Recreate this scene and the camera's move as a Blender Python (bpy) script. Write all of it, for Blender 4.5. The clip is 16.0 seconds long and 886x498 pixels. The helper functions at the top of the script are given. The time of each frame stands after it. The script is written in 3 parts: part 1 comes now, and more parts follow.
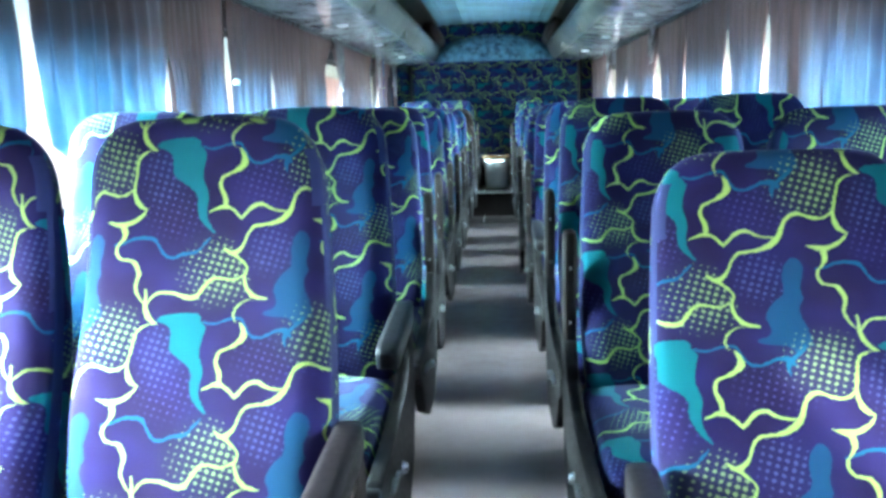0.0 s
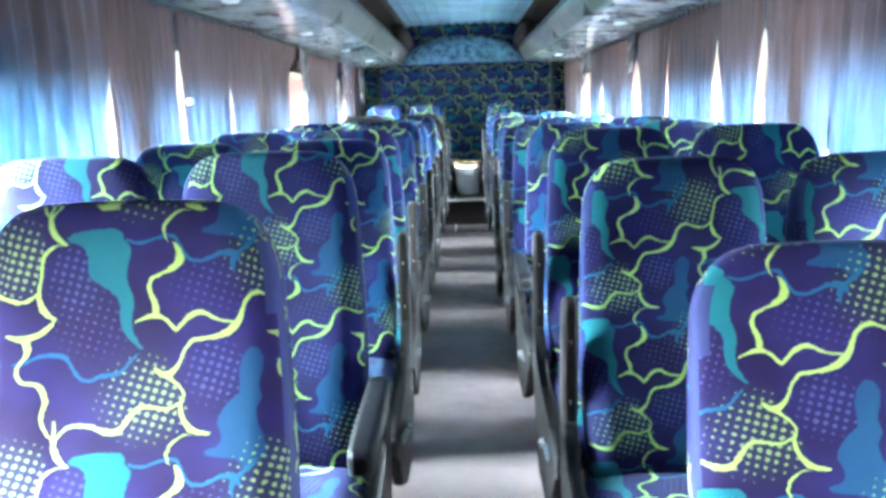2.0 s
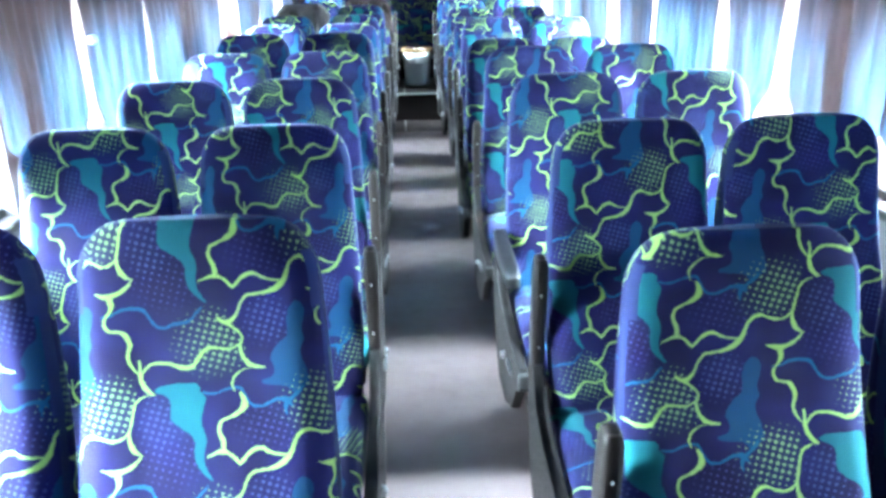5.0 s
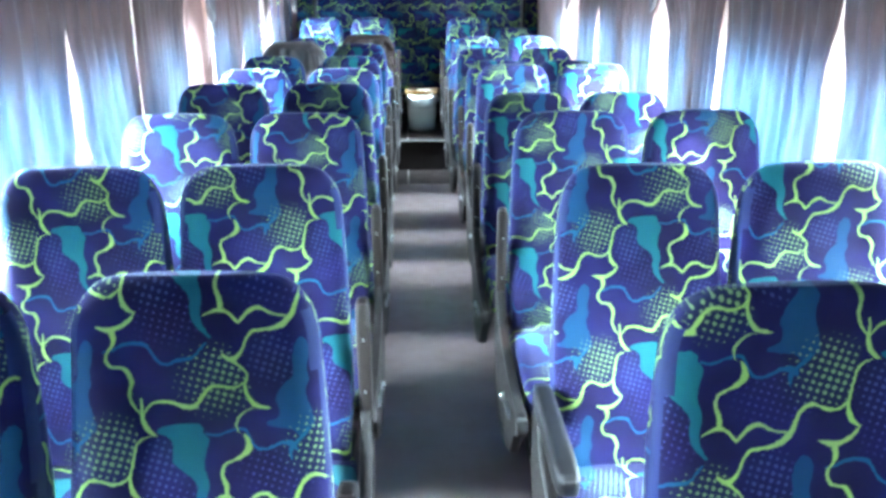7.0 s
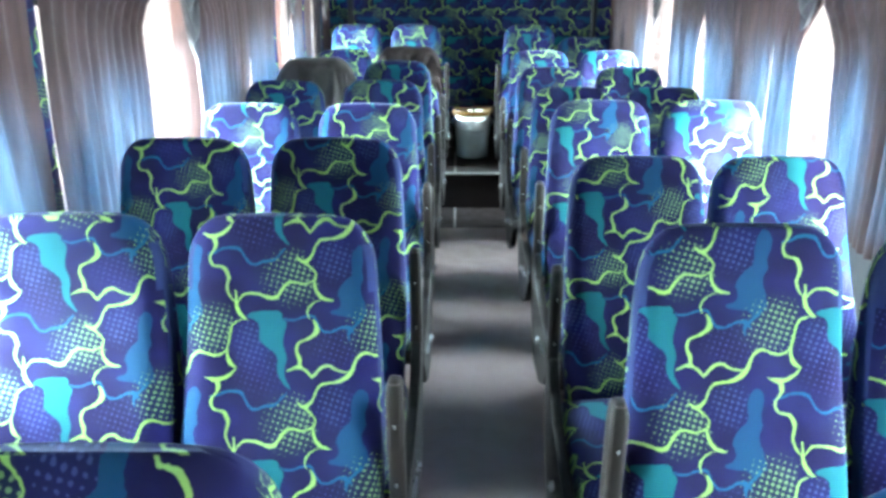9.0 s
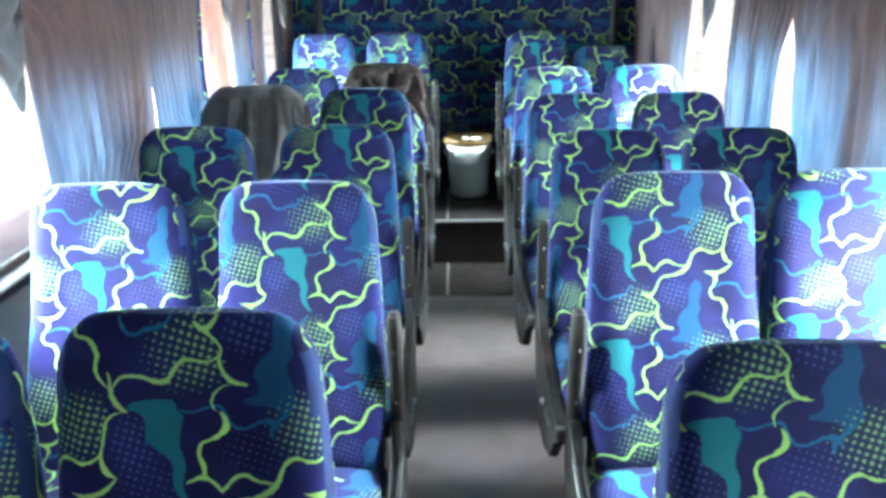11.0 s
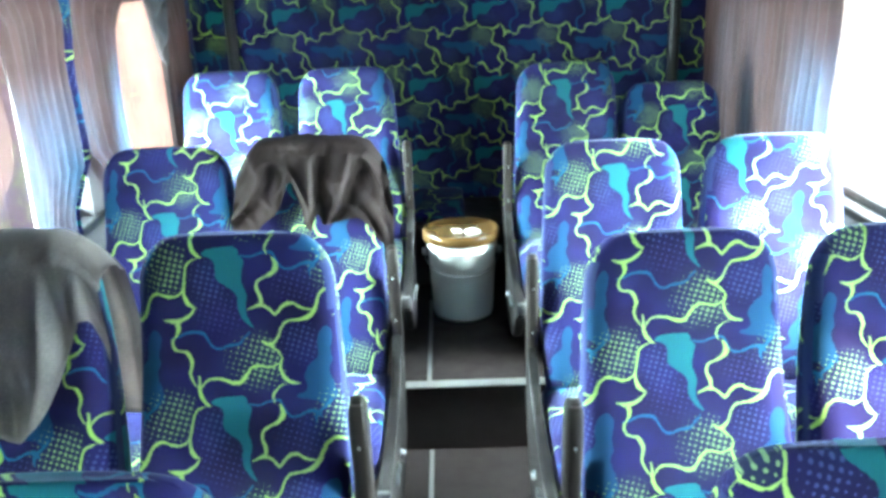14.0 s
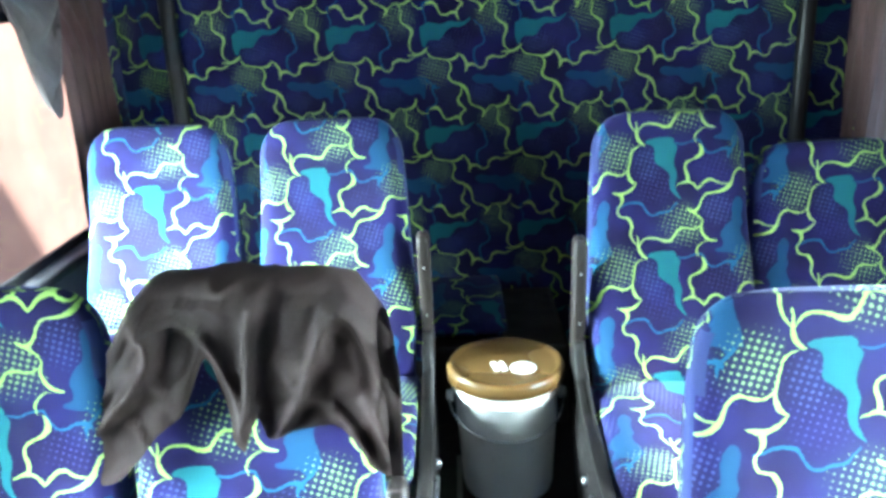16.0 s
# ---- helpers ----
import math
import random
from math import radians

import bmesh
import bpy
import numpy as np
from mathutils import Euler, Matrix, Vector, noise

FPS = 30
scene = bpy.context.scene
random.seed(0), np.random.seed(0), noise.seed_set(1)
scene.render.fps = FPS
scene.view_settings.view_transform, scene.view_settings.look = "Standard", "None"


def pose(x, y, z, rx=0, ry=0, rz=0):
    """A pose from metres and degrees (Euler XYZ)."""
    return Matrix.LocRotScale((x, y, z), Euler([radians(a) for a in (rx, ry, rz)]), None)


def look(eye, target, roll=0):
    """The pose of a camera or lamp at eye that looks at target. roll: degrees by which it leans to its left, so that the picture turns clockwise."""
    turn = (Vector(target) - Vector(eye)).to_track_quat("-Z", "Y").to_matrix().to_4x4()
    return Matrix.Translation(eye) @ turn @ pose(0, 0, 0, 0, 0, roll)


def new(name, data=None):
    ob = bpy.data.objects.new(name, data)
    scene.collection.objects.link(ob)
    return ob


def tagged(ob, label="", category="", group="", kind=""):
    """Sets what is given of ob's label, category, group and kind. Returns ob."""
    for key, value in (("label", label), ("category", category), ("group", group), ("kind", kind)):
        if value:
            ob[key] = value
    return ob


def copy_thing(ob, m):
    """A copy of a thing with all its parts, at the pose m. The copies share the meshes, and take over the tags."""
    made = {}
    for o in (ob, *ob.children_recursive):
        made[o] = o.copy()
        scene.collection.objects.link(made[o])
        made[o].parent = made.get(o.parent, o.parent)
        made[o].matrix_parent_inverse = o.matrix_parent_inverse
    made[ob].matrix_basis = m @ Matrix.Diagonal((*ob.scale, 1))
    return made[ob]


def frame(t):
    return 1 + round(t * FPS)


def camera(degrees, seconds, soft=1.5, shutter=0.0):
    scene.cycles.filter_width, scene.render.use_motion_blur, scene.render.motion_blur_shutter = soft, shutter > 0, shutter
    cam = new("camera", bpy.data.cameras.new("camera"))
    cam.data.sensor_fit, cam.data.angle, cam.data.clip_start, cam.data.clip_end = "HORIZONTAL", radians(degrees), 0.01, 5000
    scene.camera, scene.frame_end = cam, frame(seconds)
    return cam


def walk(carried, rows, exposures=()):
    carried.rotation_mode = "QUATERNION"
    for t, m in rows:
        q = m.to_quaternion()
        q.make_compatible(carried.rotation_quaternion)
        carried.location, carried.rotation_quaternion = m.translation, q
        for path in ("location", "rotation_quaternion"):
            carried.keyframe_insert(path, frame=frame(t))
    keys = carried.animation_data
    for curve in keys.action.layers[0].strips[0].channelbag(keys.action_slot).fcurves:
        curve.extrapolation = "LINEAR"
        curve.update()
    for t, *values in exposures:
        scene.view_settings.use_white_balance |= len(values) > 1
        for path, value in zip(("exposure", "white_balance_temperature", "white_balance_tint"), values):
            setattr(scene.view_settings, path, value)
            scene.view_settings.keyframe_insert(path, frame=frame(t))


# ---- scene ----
cam = camera(57.0, 16.0, soft=3.4)
PATH = [
    (0, (0.045, -0.224, 1.128), (-0.096, 1.743, 0.794), -1.7),
    (0.5, (-0.003, -0.216, 1.15), (0.026, 1.756, 0.818), -1.7),
    (1, (-0.02, -0.150, 1.155), (0.11, 1.820, 0.822), -1.75),
    (1.5, (-0.036, -0.072, 1.161), (0.015, 1.9, 0.827), -1.8),
    (2, (0.003, 0.07, 1.244), (-0.06, 2.038, 0.893), -1.8),
    (2.5, (0.027, 0.099, 1.309), (-0.051, 2.072, 0.991), -1.6),
    (3, (0.023, 0.125, 1.337), (-0.089, 2.057, 0.835), -1.6),
    (3.5, (-0.014, 0.253, 1.378), (-0.074, 2.134, 0.703), -1.6),
    (4, (-0.059, 0.41, 1.493), (-0.002, 2.278, 0.779), -1.8),
    (4.2, (-0.07, 0.436, 1.535), (0.02, 2.302, 0.821), -1.8),
    (6.3, (-0.113, 1.192, 1.56), (-0.076, 3.084, 0.911), 0.2),
    (6.5, (-0.116, 1.273, 1.562), (-0.043, 3.164, 0.915), 0.2),
    (7, (-0.101, 1.526, 1.564), (-0.025, 3.423, 0.937), -0.2),
    (7.5, (-0.094, 1.799, 1.564), (-0.098, 3.695, 0.927), -0.0),
    (8, (-0.129, 2.113, 1.572), (-0.097, 4.01, 0.941), 0.1),
    (8.5, (-0.122, 2.415, 1.568), (-0.058, 4.316, 0.952), -0.2),
    (9, (-0.097, 2.742, 1.587), (-0.134, 4.639, 0.954), -0.1),
    (9.2, (-0.102, 2.878, 1.578), (-0.179, 4.77, 0.935), -0.1),
    (11.3, (-0.064, 4.222, 1.594), (-0.075, 6.121, 0.95), -1.5),
    (11.5, (-0.074, 4.365, 1.598), (-0.056, 6.263, 0.949), -1.6),
    (12, (-0.054, 4.724, 1.608), (-0.039, 6.618, 0.967), -1.8),
    (12.5, (-0.063, 5.034, 1.615), (-0.071, 6.925, 0.964), -1.8),
    (13, (-0.075, 5.36, 1.627), (-0.035, 7.252, 0.979), -1.9),
    (13.5, (-0.031, 5.685, 1.607), (0.017, 7.575, 0.952), -2.2),
    (14, (-0.027, 5.969, 1.606), (-0.049, 7.858, 0.949), -2.2),
    (14.5, (-0.065, 6.276, 1.623), (-0.051, 8.165, 0.965), -2.2),
    (15, (-0.065, 6.575, 1.608), (0.016, 8.461, 0.949), -2.4),
    (15.5, (-0.054, 6.862, 1.592), (-0.041, 8.753, 0.94), -2.5),
    (16, (-0.084, 7.128, 1.567), (-0.137, 9.027, 0.944), -2.6),
]
walk(cam, [(t, look(eye, target, roll)) for t, eye, target, roll in PATH],
     exposures=[(0, 1.7, 6400, 12), (2.5, 2.3, 6850, 23), (4.2, 2.35, 6550, 23), (7, 2.25, 6750, 24), (9, 1.8, 7000, 19), (12.5, 1.85, 7200, 18), (14.5, 2.2, 7200, 17), (16, 2.0, 7100, 20)])
# ---- world and light ----
world = bpy.data.worlds.new("sky")
scene.world = world
world.use_nodes = True
wn = world.node_tree
sky = wn.nodes.new("ShaderNodeTexSky")
sky.sky_type, sky.sun_disc = "NISHITA", False
sky.sun_elevation, sky.sun_rotation = radians(39), radians(119.4)
wn.links.new(sky.outputs[0], wn.nodes["Background"].inputs[0])
wn.nodes["Background"].inputs[1].default_value = 0.08

sun = new("sun", bpy.data.lights.new("sun", "SUN"))
sun.data.energy, sun.data.angle, sun.data.color = 4.0, radians(2), (1.0, 0.95, 0.88)
sun.matrix_world = look((8, -4.5, 7.5), (0, 0, 0))

LAMP = 37.0
WALL = 1.24        # inner face of the side walls
SILL, HEAD = 0.84, 1.54
REAR = 9.84       # rear wall
FRONT = -2.3
PILLARS = {-1: [-1.7, 0.1, 1.35, 3.05, 4.87, 6.85, 8.72, 9.77], 1: [-1.7, 0.1, 1.45, 3.05, 5.2, 6.55, 8.98, 9.77]}


def window_light(side, y0, y1, watts):
    data = bpy.data.lights.new("window_light", "AREA")
    data.shape, data.size, data.size_y, data.energy, data.color = "RECTANGLE", y1 - y0, .50, watts, (0.86, 0.93, 1.0) if y1 < 1.5 else (0.58, 0.90, 1.0)
    data.spread = radians(84)
    ob = new("window_light", data)
    y, z = (y0 + y1) / 2, SILL + .26
    ob.matrix_world = look((side * (WALL + 0.26), y, z), (0, y, z - 0.66))


# strength of each window's lamp, tuned by hand to light or darken nearby seats
LAMP_SHARE = {-1: [.7, 1.0, 1.75, 1.0, .66, .70], 1: [.3, .7, 1.4, 1.1, 1.0, .85]}
for side in (-1, 1):
    for a, b, share in zip(PILLARS[side], PILLARS[side][1:], LAMP_SHARE[side]):
        window_light(side, a + 0.15, b - 0.15, LAMP * (b - a) * share)
window_light(-1, 8.81, 9.08, LAMP * .5)


# ---- materials ----
class Nodes:
    """A small builder for node materials."""

    def __init__(self, name):
        self.mat = bpy.data.materials.new(name)
        self.mat.use_nodes = True
        self.t = self.mat.node_tree
        self.bsdf = self.t.nodes["Principled BSDF"]

    def node(self, kind, operation=None):
        n = self.t.nodes.new(kind)
        if operation:
            n.operation = operation
        return n

    def put(self, socket, value):
        if isinstance(value, bpy.types.NodeSocket):
            self.t.links.new(value, socket)
        else:
            socket.default_value = value

    def math(self, op, a, b=None, c=None):
        n = self.node("ShaderNodeMath", operation=op)
        for i, v in enumerate((a, b, c)):
            if v is not None:
                self.put(n.inputs[i], v)
        return n.outputs[0]

    def noise(self, vec, scale, detail=3.0, rough=0.55):
        n = self.node("ShaderNodeTexNoise")
        if vec is not None:
            self.put(n.inputs["Vector"], vec)
        n.inputs["Scale"].default_value, n.inputs["Detail"].default_value = scale, detail
        n.inputs["Roughness"].default_value = rough
        return n.outputs[0]

    def ramp(self, x, a, b, low=0.0, high=1.0):
        n = self.node("ShaderNodeMapRange")
        n.interpolation_type = "SMOOTHSTEP"
        for i, v in enumerate((x, a, b, low, high)):
            self.put(n.inputs[i], v)
        return n.outputs[0]

    def mix(self, f, a, b):
        n = self.node("ShaderNodeMix")
        n.data_type = "RGBA"
        self.put(n.inputs[0], f)
        self.put(n.inputs[6], (*a, 1) if isinstance(a, tuple) else a)
        self.put(n.inputs[7], (*b, 1) if isinstance(b, tuple) else b)
        return n.outputs[2]

    def bump(self, height, strength, distance):
        n = self.node("ShaderNodeBump")
        n.inputs["Strength"].default_value, n.inputs["Distance"].default_value = strength, distance
        self.put(n.inputs["Height"], height)
        self.put(self.bsdf.inputs["Normal"], n.outputs[0])

    def curve(self, x, points, sharp=()):
        n = self.node("ShaderNodeFloatCurve")
        c = n.mapping.curves[0]
        while len(c.points) < len(points):
            c.points.new(0.5, 0.5)
        for p, (px, py) in zip(c.points, points):
            p.location = (px, py)
            p.handle_type = "VECTOR" if px in sharp else "AUTO"
        n.mapping.extend = "HORIZONTAL"
        n.mapping.update()
        self.put(n.inputs["Value"], x)
        return n.outputs[0]

    def coords(self, what="Object"):
        return self.node("ShaderNodeTexCoord").outputs[what]


def plain(name, color, rough=0.6, metal=0.0, vary=0.15, grain=40.0, bump=0.15, dirt=2.5):
    """A surface of one colour with stains and fine grain."""
    m = Nodes(name)
    at = m.coords()
    big, fine = m.noise(at, dirt, 4), m.noise(at, grain, 3)
    dark = tuple(c * (1 - 2 * vary) for c in color)
    light = tuple(min(1, c * (1 + vary)) for c in color)
    col = m.mix(m.ramp(big, 0.3, 0.7), dark, light)
    col = m.mix(m.math("MULTIPLY", m.ramp(fine, 0.4, 0.75), vary), col, tuple(min(1, c * 1.5 + 0.02) for c in color))
    m.put(m.bsdf.inputs["Base Color"], col)
    m.put(m.bsdf.inputs["Roughness"], m.ramp(fine, 0.2, 0.8, max(0.03, rough - 0.1), min(1, rough + 0.12)))
    m.bsdf.inputs["Metallic"].default_value = metal
    if bump:
        m.bump(fine, bump, 0.002)
    return m.mat


TILE_U, TILE_V = 0.335, 0.305      # repeat of the woven pattern, in metres

# strokes of the pattern: across, down (in repeats, from the top of the teal drop), half width in mm
LIME = [
    ("down", [(.218, .052, 1), (.233, .077, 4), (.24, .117, 6.4), (.21, .169, 5.4), (.147, .205, 3.4), (.123, .232, 2.9), (.119, .266, 3.4), (.136, .322, 4.8), (.14, .356, 4.8), (.128, .39, 3.9)], ()),
    ("across", [(.059, .411, 1), (.092, .395, 2.9), (.129, .383, 4.3), (.17, .399, 3.4), (.198, .427, 3.9), (.216, .448, 4.3), (.24, .418, 3.9), (.274, .382, 4.4), (.31, .37, 4.4), (.348, .389, 3.4),
                (.387, .404, 2.4), (.433, .409, 1.9)], (5,)),
    ("slant", [(.702, .254, 1.5), (.669, .291, 2.5), (.626, .303, 3), (.58, .291, 4), (.541, .276, 4.4), (.499, .298, 3.9), (.474, .349, 4.4), (.451, .41, 5.8), (.422, .446, 6.3), (.368, .478, 4.3),
               (.312, .489, 3.4), (.269, .504, 2.9), (.244, .543, 2.4), (.226, .595, 2.9), (.198, .636, 4.3), (.16, .648, 4.7), (.128, .63, 1.4)], ()),
    ("fall", [(.129, .62, 1.4), (.173, .655, 3.3), (.211, .689, 2.4), (.238, .726, 1.9), (.238, .765, 1.9), (.23, .803, 2.8), (.241, .848, 3.7), (.264, .887, 4.7), (.298, .907, 4.2), (.341, .916, .5)], ()),
    ("slant", [(.276, .922, .5), (.231, .929, 1.4), (.202, .959, 2.3), (.187, .989, 2.3), (.188, 1.023, 1.8), (.199, 1.048, .9)], ()),
    ("across", [(-.239, .948, 1.4), (-.213, .9, 2.3), (-.178, .874, 2.7), (-.134, .873, 3.2), (-.085, .885, 4.1), (-.043, .903, 5.1), (-.01, .901, 5.5), (.021, .868, 5.1), (.049, .826, 4.2),
                (.08, .795, 3.3), (.122, .794, 2.8), (.163, .803, 2.3), (.204, .792, 1.9), (.236, .758, 1.4)], ()),
    ("fall", [(.752, -.15, 1.5), (.757, -.106, 2.6), (.756, -.061, 4.1), (.766, -.009, 5.1), (.787, .028, 4.6), (.822, .054, .5)], ()),
    ("down", [(.816, .054, 1), (.76, .067, 2), (.726, .105, 2.5), (.715, .155, 2.5), (.706, .212, 2.5), (.696, .275, 3), (.703, .324, 4.5), (.722, .366, 4.9), (.754, .388, 3)], ()),
    ("across", [(.57, .456, .5), (.6, .467, 3.4), (.634, .475, 6.3), (.671, .467, 4.9), (.709, .445, 4.4), (.738, .415, 3), (.754, .388, 2)], ()),
    ("fall", [(.640, .480, 4.0), (.645, .497, 5.9), (.649, .53, 4.9), (.633, .573, 3.4), (.612, .612, 2.9), (.617, .655, 2.9), (.653, .68, 3.8), (.696, .702, 4.8), (.714, .748, 4.8), (.708, .8, 3.8),
              (.705, .851, 2.9), (.721, .894, 2.4), (.749, .93, 1.4)], ()),
]
TEAL = [
    ("across", [(.044, .042, 2), (.093, .055, 2.5), (.155, .035, 2.5), (.212, .026, 3), (.24, .063, 3.5), (.264, .11, 3.5), (.305, .137, 3), (.355, .121, 3.5), (.406, .098, 4.5), (.452, .11, 6),
                (.472, .153, 1)], ()),
    ("slant", [(.521, .025, 4.2), (.496, .061, 4.2), (.463, .096, 4.2), (.438, .131, 5.5), (.436, .162, 2.8), (.44, .189, .5)], ()),
    ("across", [(-.402, .592, 1), (-.354, .58, 2.9), (-.279, .553, 3.9), (-.222, .559, 4.4), (-.188, .601, 3.9), (-.161, .649, 3.4), (-.124, .67, 3.4), (-.068, .65, 3.9), (-.013, .642, 3.9),
                (.031, .597, 2.9), (.065, .558, .5)], ()),
]
# drops: down, across, half width in repeats
DROP_TEAL = [(-.009, -.006, .006), (.031, -.073, .105), (.057, -.043, .092), (.094, -.026, .083), (.148, -.032, .076), (.192, -.035, .072), (.238, -.016, .054), (.284, .018, .035), (.329, .031, .027),
             (.386, .025, .023), (.444, .031, .019), (.488, .051, .015), (.533, .084, .005)]
DROP_BLUE = [(.528, .512, .011), (.554, .511, .031), (.591, .507, .043), (.64, .499, .043), (.689, .495, .036), (.732, .494, .040), (.77, .476, .058), (.817, .453, .066), (.864, .446, .076),
             (.896, .457, .077), (.944, .465, .079), (.975, .46, .095), (1.002, .438, .113), (1.027, .49, .043), (1.061, .493, .017)]


def patterned_fabric(name):
    """Moquette with wavy lime lines, teal drops, dotted fields, on violet."""
    m = Nodes(name)
    uv = m.node("ShaderNodeUVMap").outputs[0]
    cut_node = m.node("ShaderNodeAttribute")
    cut_node.attribute_type, cut_node.attribute_name = "OBJECT", "cut"
    add = m.node("ShaderNodeVectorMath", operation="ADD")
    m.put(add.inputs[0], uv), m.put(add.inputs[1], cut_node.outputs["Vector"])
    # fibres stray a little from the drawn line
    stray_node = m.node("ShaderNodeTexNoise")
    m.put(stray_node.inputs["Vector"], add.outputs[0])
    stray_node.inputs["Scale"].default_value, stray_node.inputs["Detail"].default_value = 170, 1
    shake = m.node("ShaderNodeVectorMath", operation="MULTIPLY_ADD")
    m.put(shake.inputs[0], stray_node.outputs["Color"])
    shake.inputs[1].default_value, shake.inputs[2].default_value = (.004, .004, 0), (-.002, -.002, 0)
    both = m.node("ShaderNodeVectorMath", operation="ADD")
    m.put(both.inputs[0], add.outputs[0]), m.put(both.inputs[1], shake.outputs[0])
    flip = m.node("ShaderNodeVectorMath", operation="MULTIPLY")
    m.put(flip.inputs[0], both.outputs[0])
    flip.inputs[1].default_value = (1, -1, 0)
    cloth_at = flip.outputs[0]                       # metres across and down the cloth

    def local(cx, cy):
        """Cloth coordinates brought to the repeat whose centre is (cx, cy)."""
        n = m.node("ShaderNodeVectorMath", operation="WRAP")
        m.put(n.inputs[0], cloth_at)
        n.inputs[1].default_value = (cx + TILE_U / 2, cy + TILE_V / 2, 1)
        n.inputs[2].default_value = (cx - TILE_U / 2, cy - TILE_V / 2, -1)
        return n.outputs[0]

    def along(vec, axis):
        n = m.node("ShaderNodeVectorMath", operation="DOT_PRODUCT")
        m.put(n.inputs[0], vec)
        n.inputs[1].default_value = (*axis, 0)
        return n.outputs["Value"]

    AXES = {"across": ((1, 0), (0, 1)), "down": ((0, 1), (-1, 0)), "slant": ((-.707, .707), (-.707, -.707)), "fall": ((.42, .908), (-.908, .42))}

    def traced(way, points, sharp=()):
        """Distance from a stroke and its half width, both in metres, and where it runs."""
        e1, e2 = AXES[way]
        flat = [((u * TILE_U, v * TILE_V), w / 1000) for u, v, w in points]
        cx = (min(p[0] for p, w in flat) + max(p[0] for p, w in flat)) / 2
        cy = (min(p[1] for p, w in flat) + max(p[1] for p, w in flat)) / 2
        run = [p[0] * e1[0] + p[1] * e1[1] for p, w in flat]
        off = [p[0] * e2[0] + p[1] * e2[1] for p, w in flat]
        wide = [w * .72 for p, w in flat]
        for i in range(1, len(run)):                 # keeps the run growing where a stroke turns back a little
            run[i] = max(run[i], run[i - 1] + .0012)
        lo, hi, olo, ohi = run[0], run[-1], min(off), max(off)
        full = []
        for i, w in enumerate(wide):
            a, b = max(0, i - 1), min(len(run) - 1, i + 1)
            slope = (off[b] - off[a]) / (run[b] - run[a])
            full.append(w * min(3.0, math.sqrt(1 + slope * slope)))
        top = max(full)
        q = local(cx, cy)
        t = m.math("MULTIPLY_ADD", along(q, e1), 1 / (hi - lo), -lo / (hi - lo))
        xs = [(r - lo) / (hi - lo) for r in run]
        line = m.curve(t, [(x, (o - olo) / (ohi - olo)) for x, o in zip(xs, off)], tuple(xs[i] for i in sharp))
        line = m.math("MULTIPLY_ADD", line, ohi - olo, olo)
        d = m.math("ABSOLUTE", m.math("SUBTRACT", along(q, e2), line))
        half = m.math("MULTIPLY", m.curve(t, [(x, w / top) for x, w in zip(xs, full)]), top)
        return d, half, m.math("COMPARE", t, .5, .5)

    def stroke(way, points, sharp):
        d, half, inside = traced(way, points, sharp)
        return m.math("MULTIPLY", m.ramp(m.math("SUBTRACT", d, half), -.0008, .0010, 1.0, 0.0), inside)

    def strokes(rows):
        out = None
        for row in rows:
            s = stroke(*row)
            out = s if out is None else m.math("MAXIMUM", out, s)
        return out

    def drop(rows):
        d, half, inside = traced("down", [(u, v, 1) for v, u, h in rows])
        xs = [(v - rows[0][0]) / (rows[-1][0] - rows[0][0]) for v, u, h in rows]
        # widths of a drop are measured straight across, with no allowance for slope
        t = half.node.inputs[0].links[0].from_node.inputs["Value"].links[0].from_socket
        half = m.math("MULTIPLY", m.curve(t, [(x, h / .1) for x, (v, u, h) in zip(xs, rows)]), .1 * TILE_U)
        return m.math("MULTIPLY", m.ramp(m.math("SUBTRACT", d, half), -.0010, .0012, 1.0, 0.0), inside)

    def field(uc, vc, a, b):
        """1 in the middle of an oval field, 0 at its rim; also the place in it."""
        q = m.node("ShaderNodeVectorMath", operation="MULTIPLY_ADD")
        m.put(q.inputs[0], local(uc * TILE_U, vc * TILE_V))
        q.inputs[1].default_value = (1 / (a * TILE_U), 1 / (b * TILE_V), 0)
        q.inputs[2].default_value = (-uc / a, -vc / b, 0)
        size = m.node("ShaderNodeVectorMath", operation="LENGTH")
        m.put(size.inputs[0], q.outputs[0])
        return m.ramp(size.outputs["Value"], .35, 1.0, 1.0, 0.0), q.outputs[0]

    step = 0.0112
    c, s = math.cos(0.30) / step, math.sin(0.30) / step
    grid = m.node("ShaderNodeVectorMath", operation="FRACTION")
    turned = m.node("ShaderNodeCombineXYZ")
    m.put(turned.inputs[0], along(cloth_at, (c, s)))
    m.put(turned.inputs[1], along(cloth_at, (-s, c)))
    m.put(grid.inputs[0], turned.outputs[0])
    away = m.node("ShaderNodeVectorMath", operation="DISTANCE")
    m.put(away.inputs[0], grid.outputs[0])
    away.inputs[1].default_value = (.5, .5, 0)
    dot = away.outputs["Value"]

    def dots(size):
        return m.math("MULTIPLY", m.ramp(m.math("SUBTRACT", dot, size), -.06, .06, 1.0, 0.0), m.math("GREATER_THAN", size, .07))

    wedge, at1 = field(.085, .755, .28, .27)
    patch, at2 = field(.575, .115, .28, .25)
    # dots swell towards the lime line that bounds a field
    wedge = m.math("MULTIPLY", wedge, m.math("MULTIPLY", m.ramp(along(at1, (1, .15)), -.75, .30, .45, 1.0), m.ramp(along(at1, (1, -.35)), .50, .62, 1.0, 0.0)))
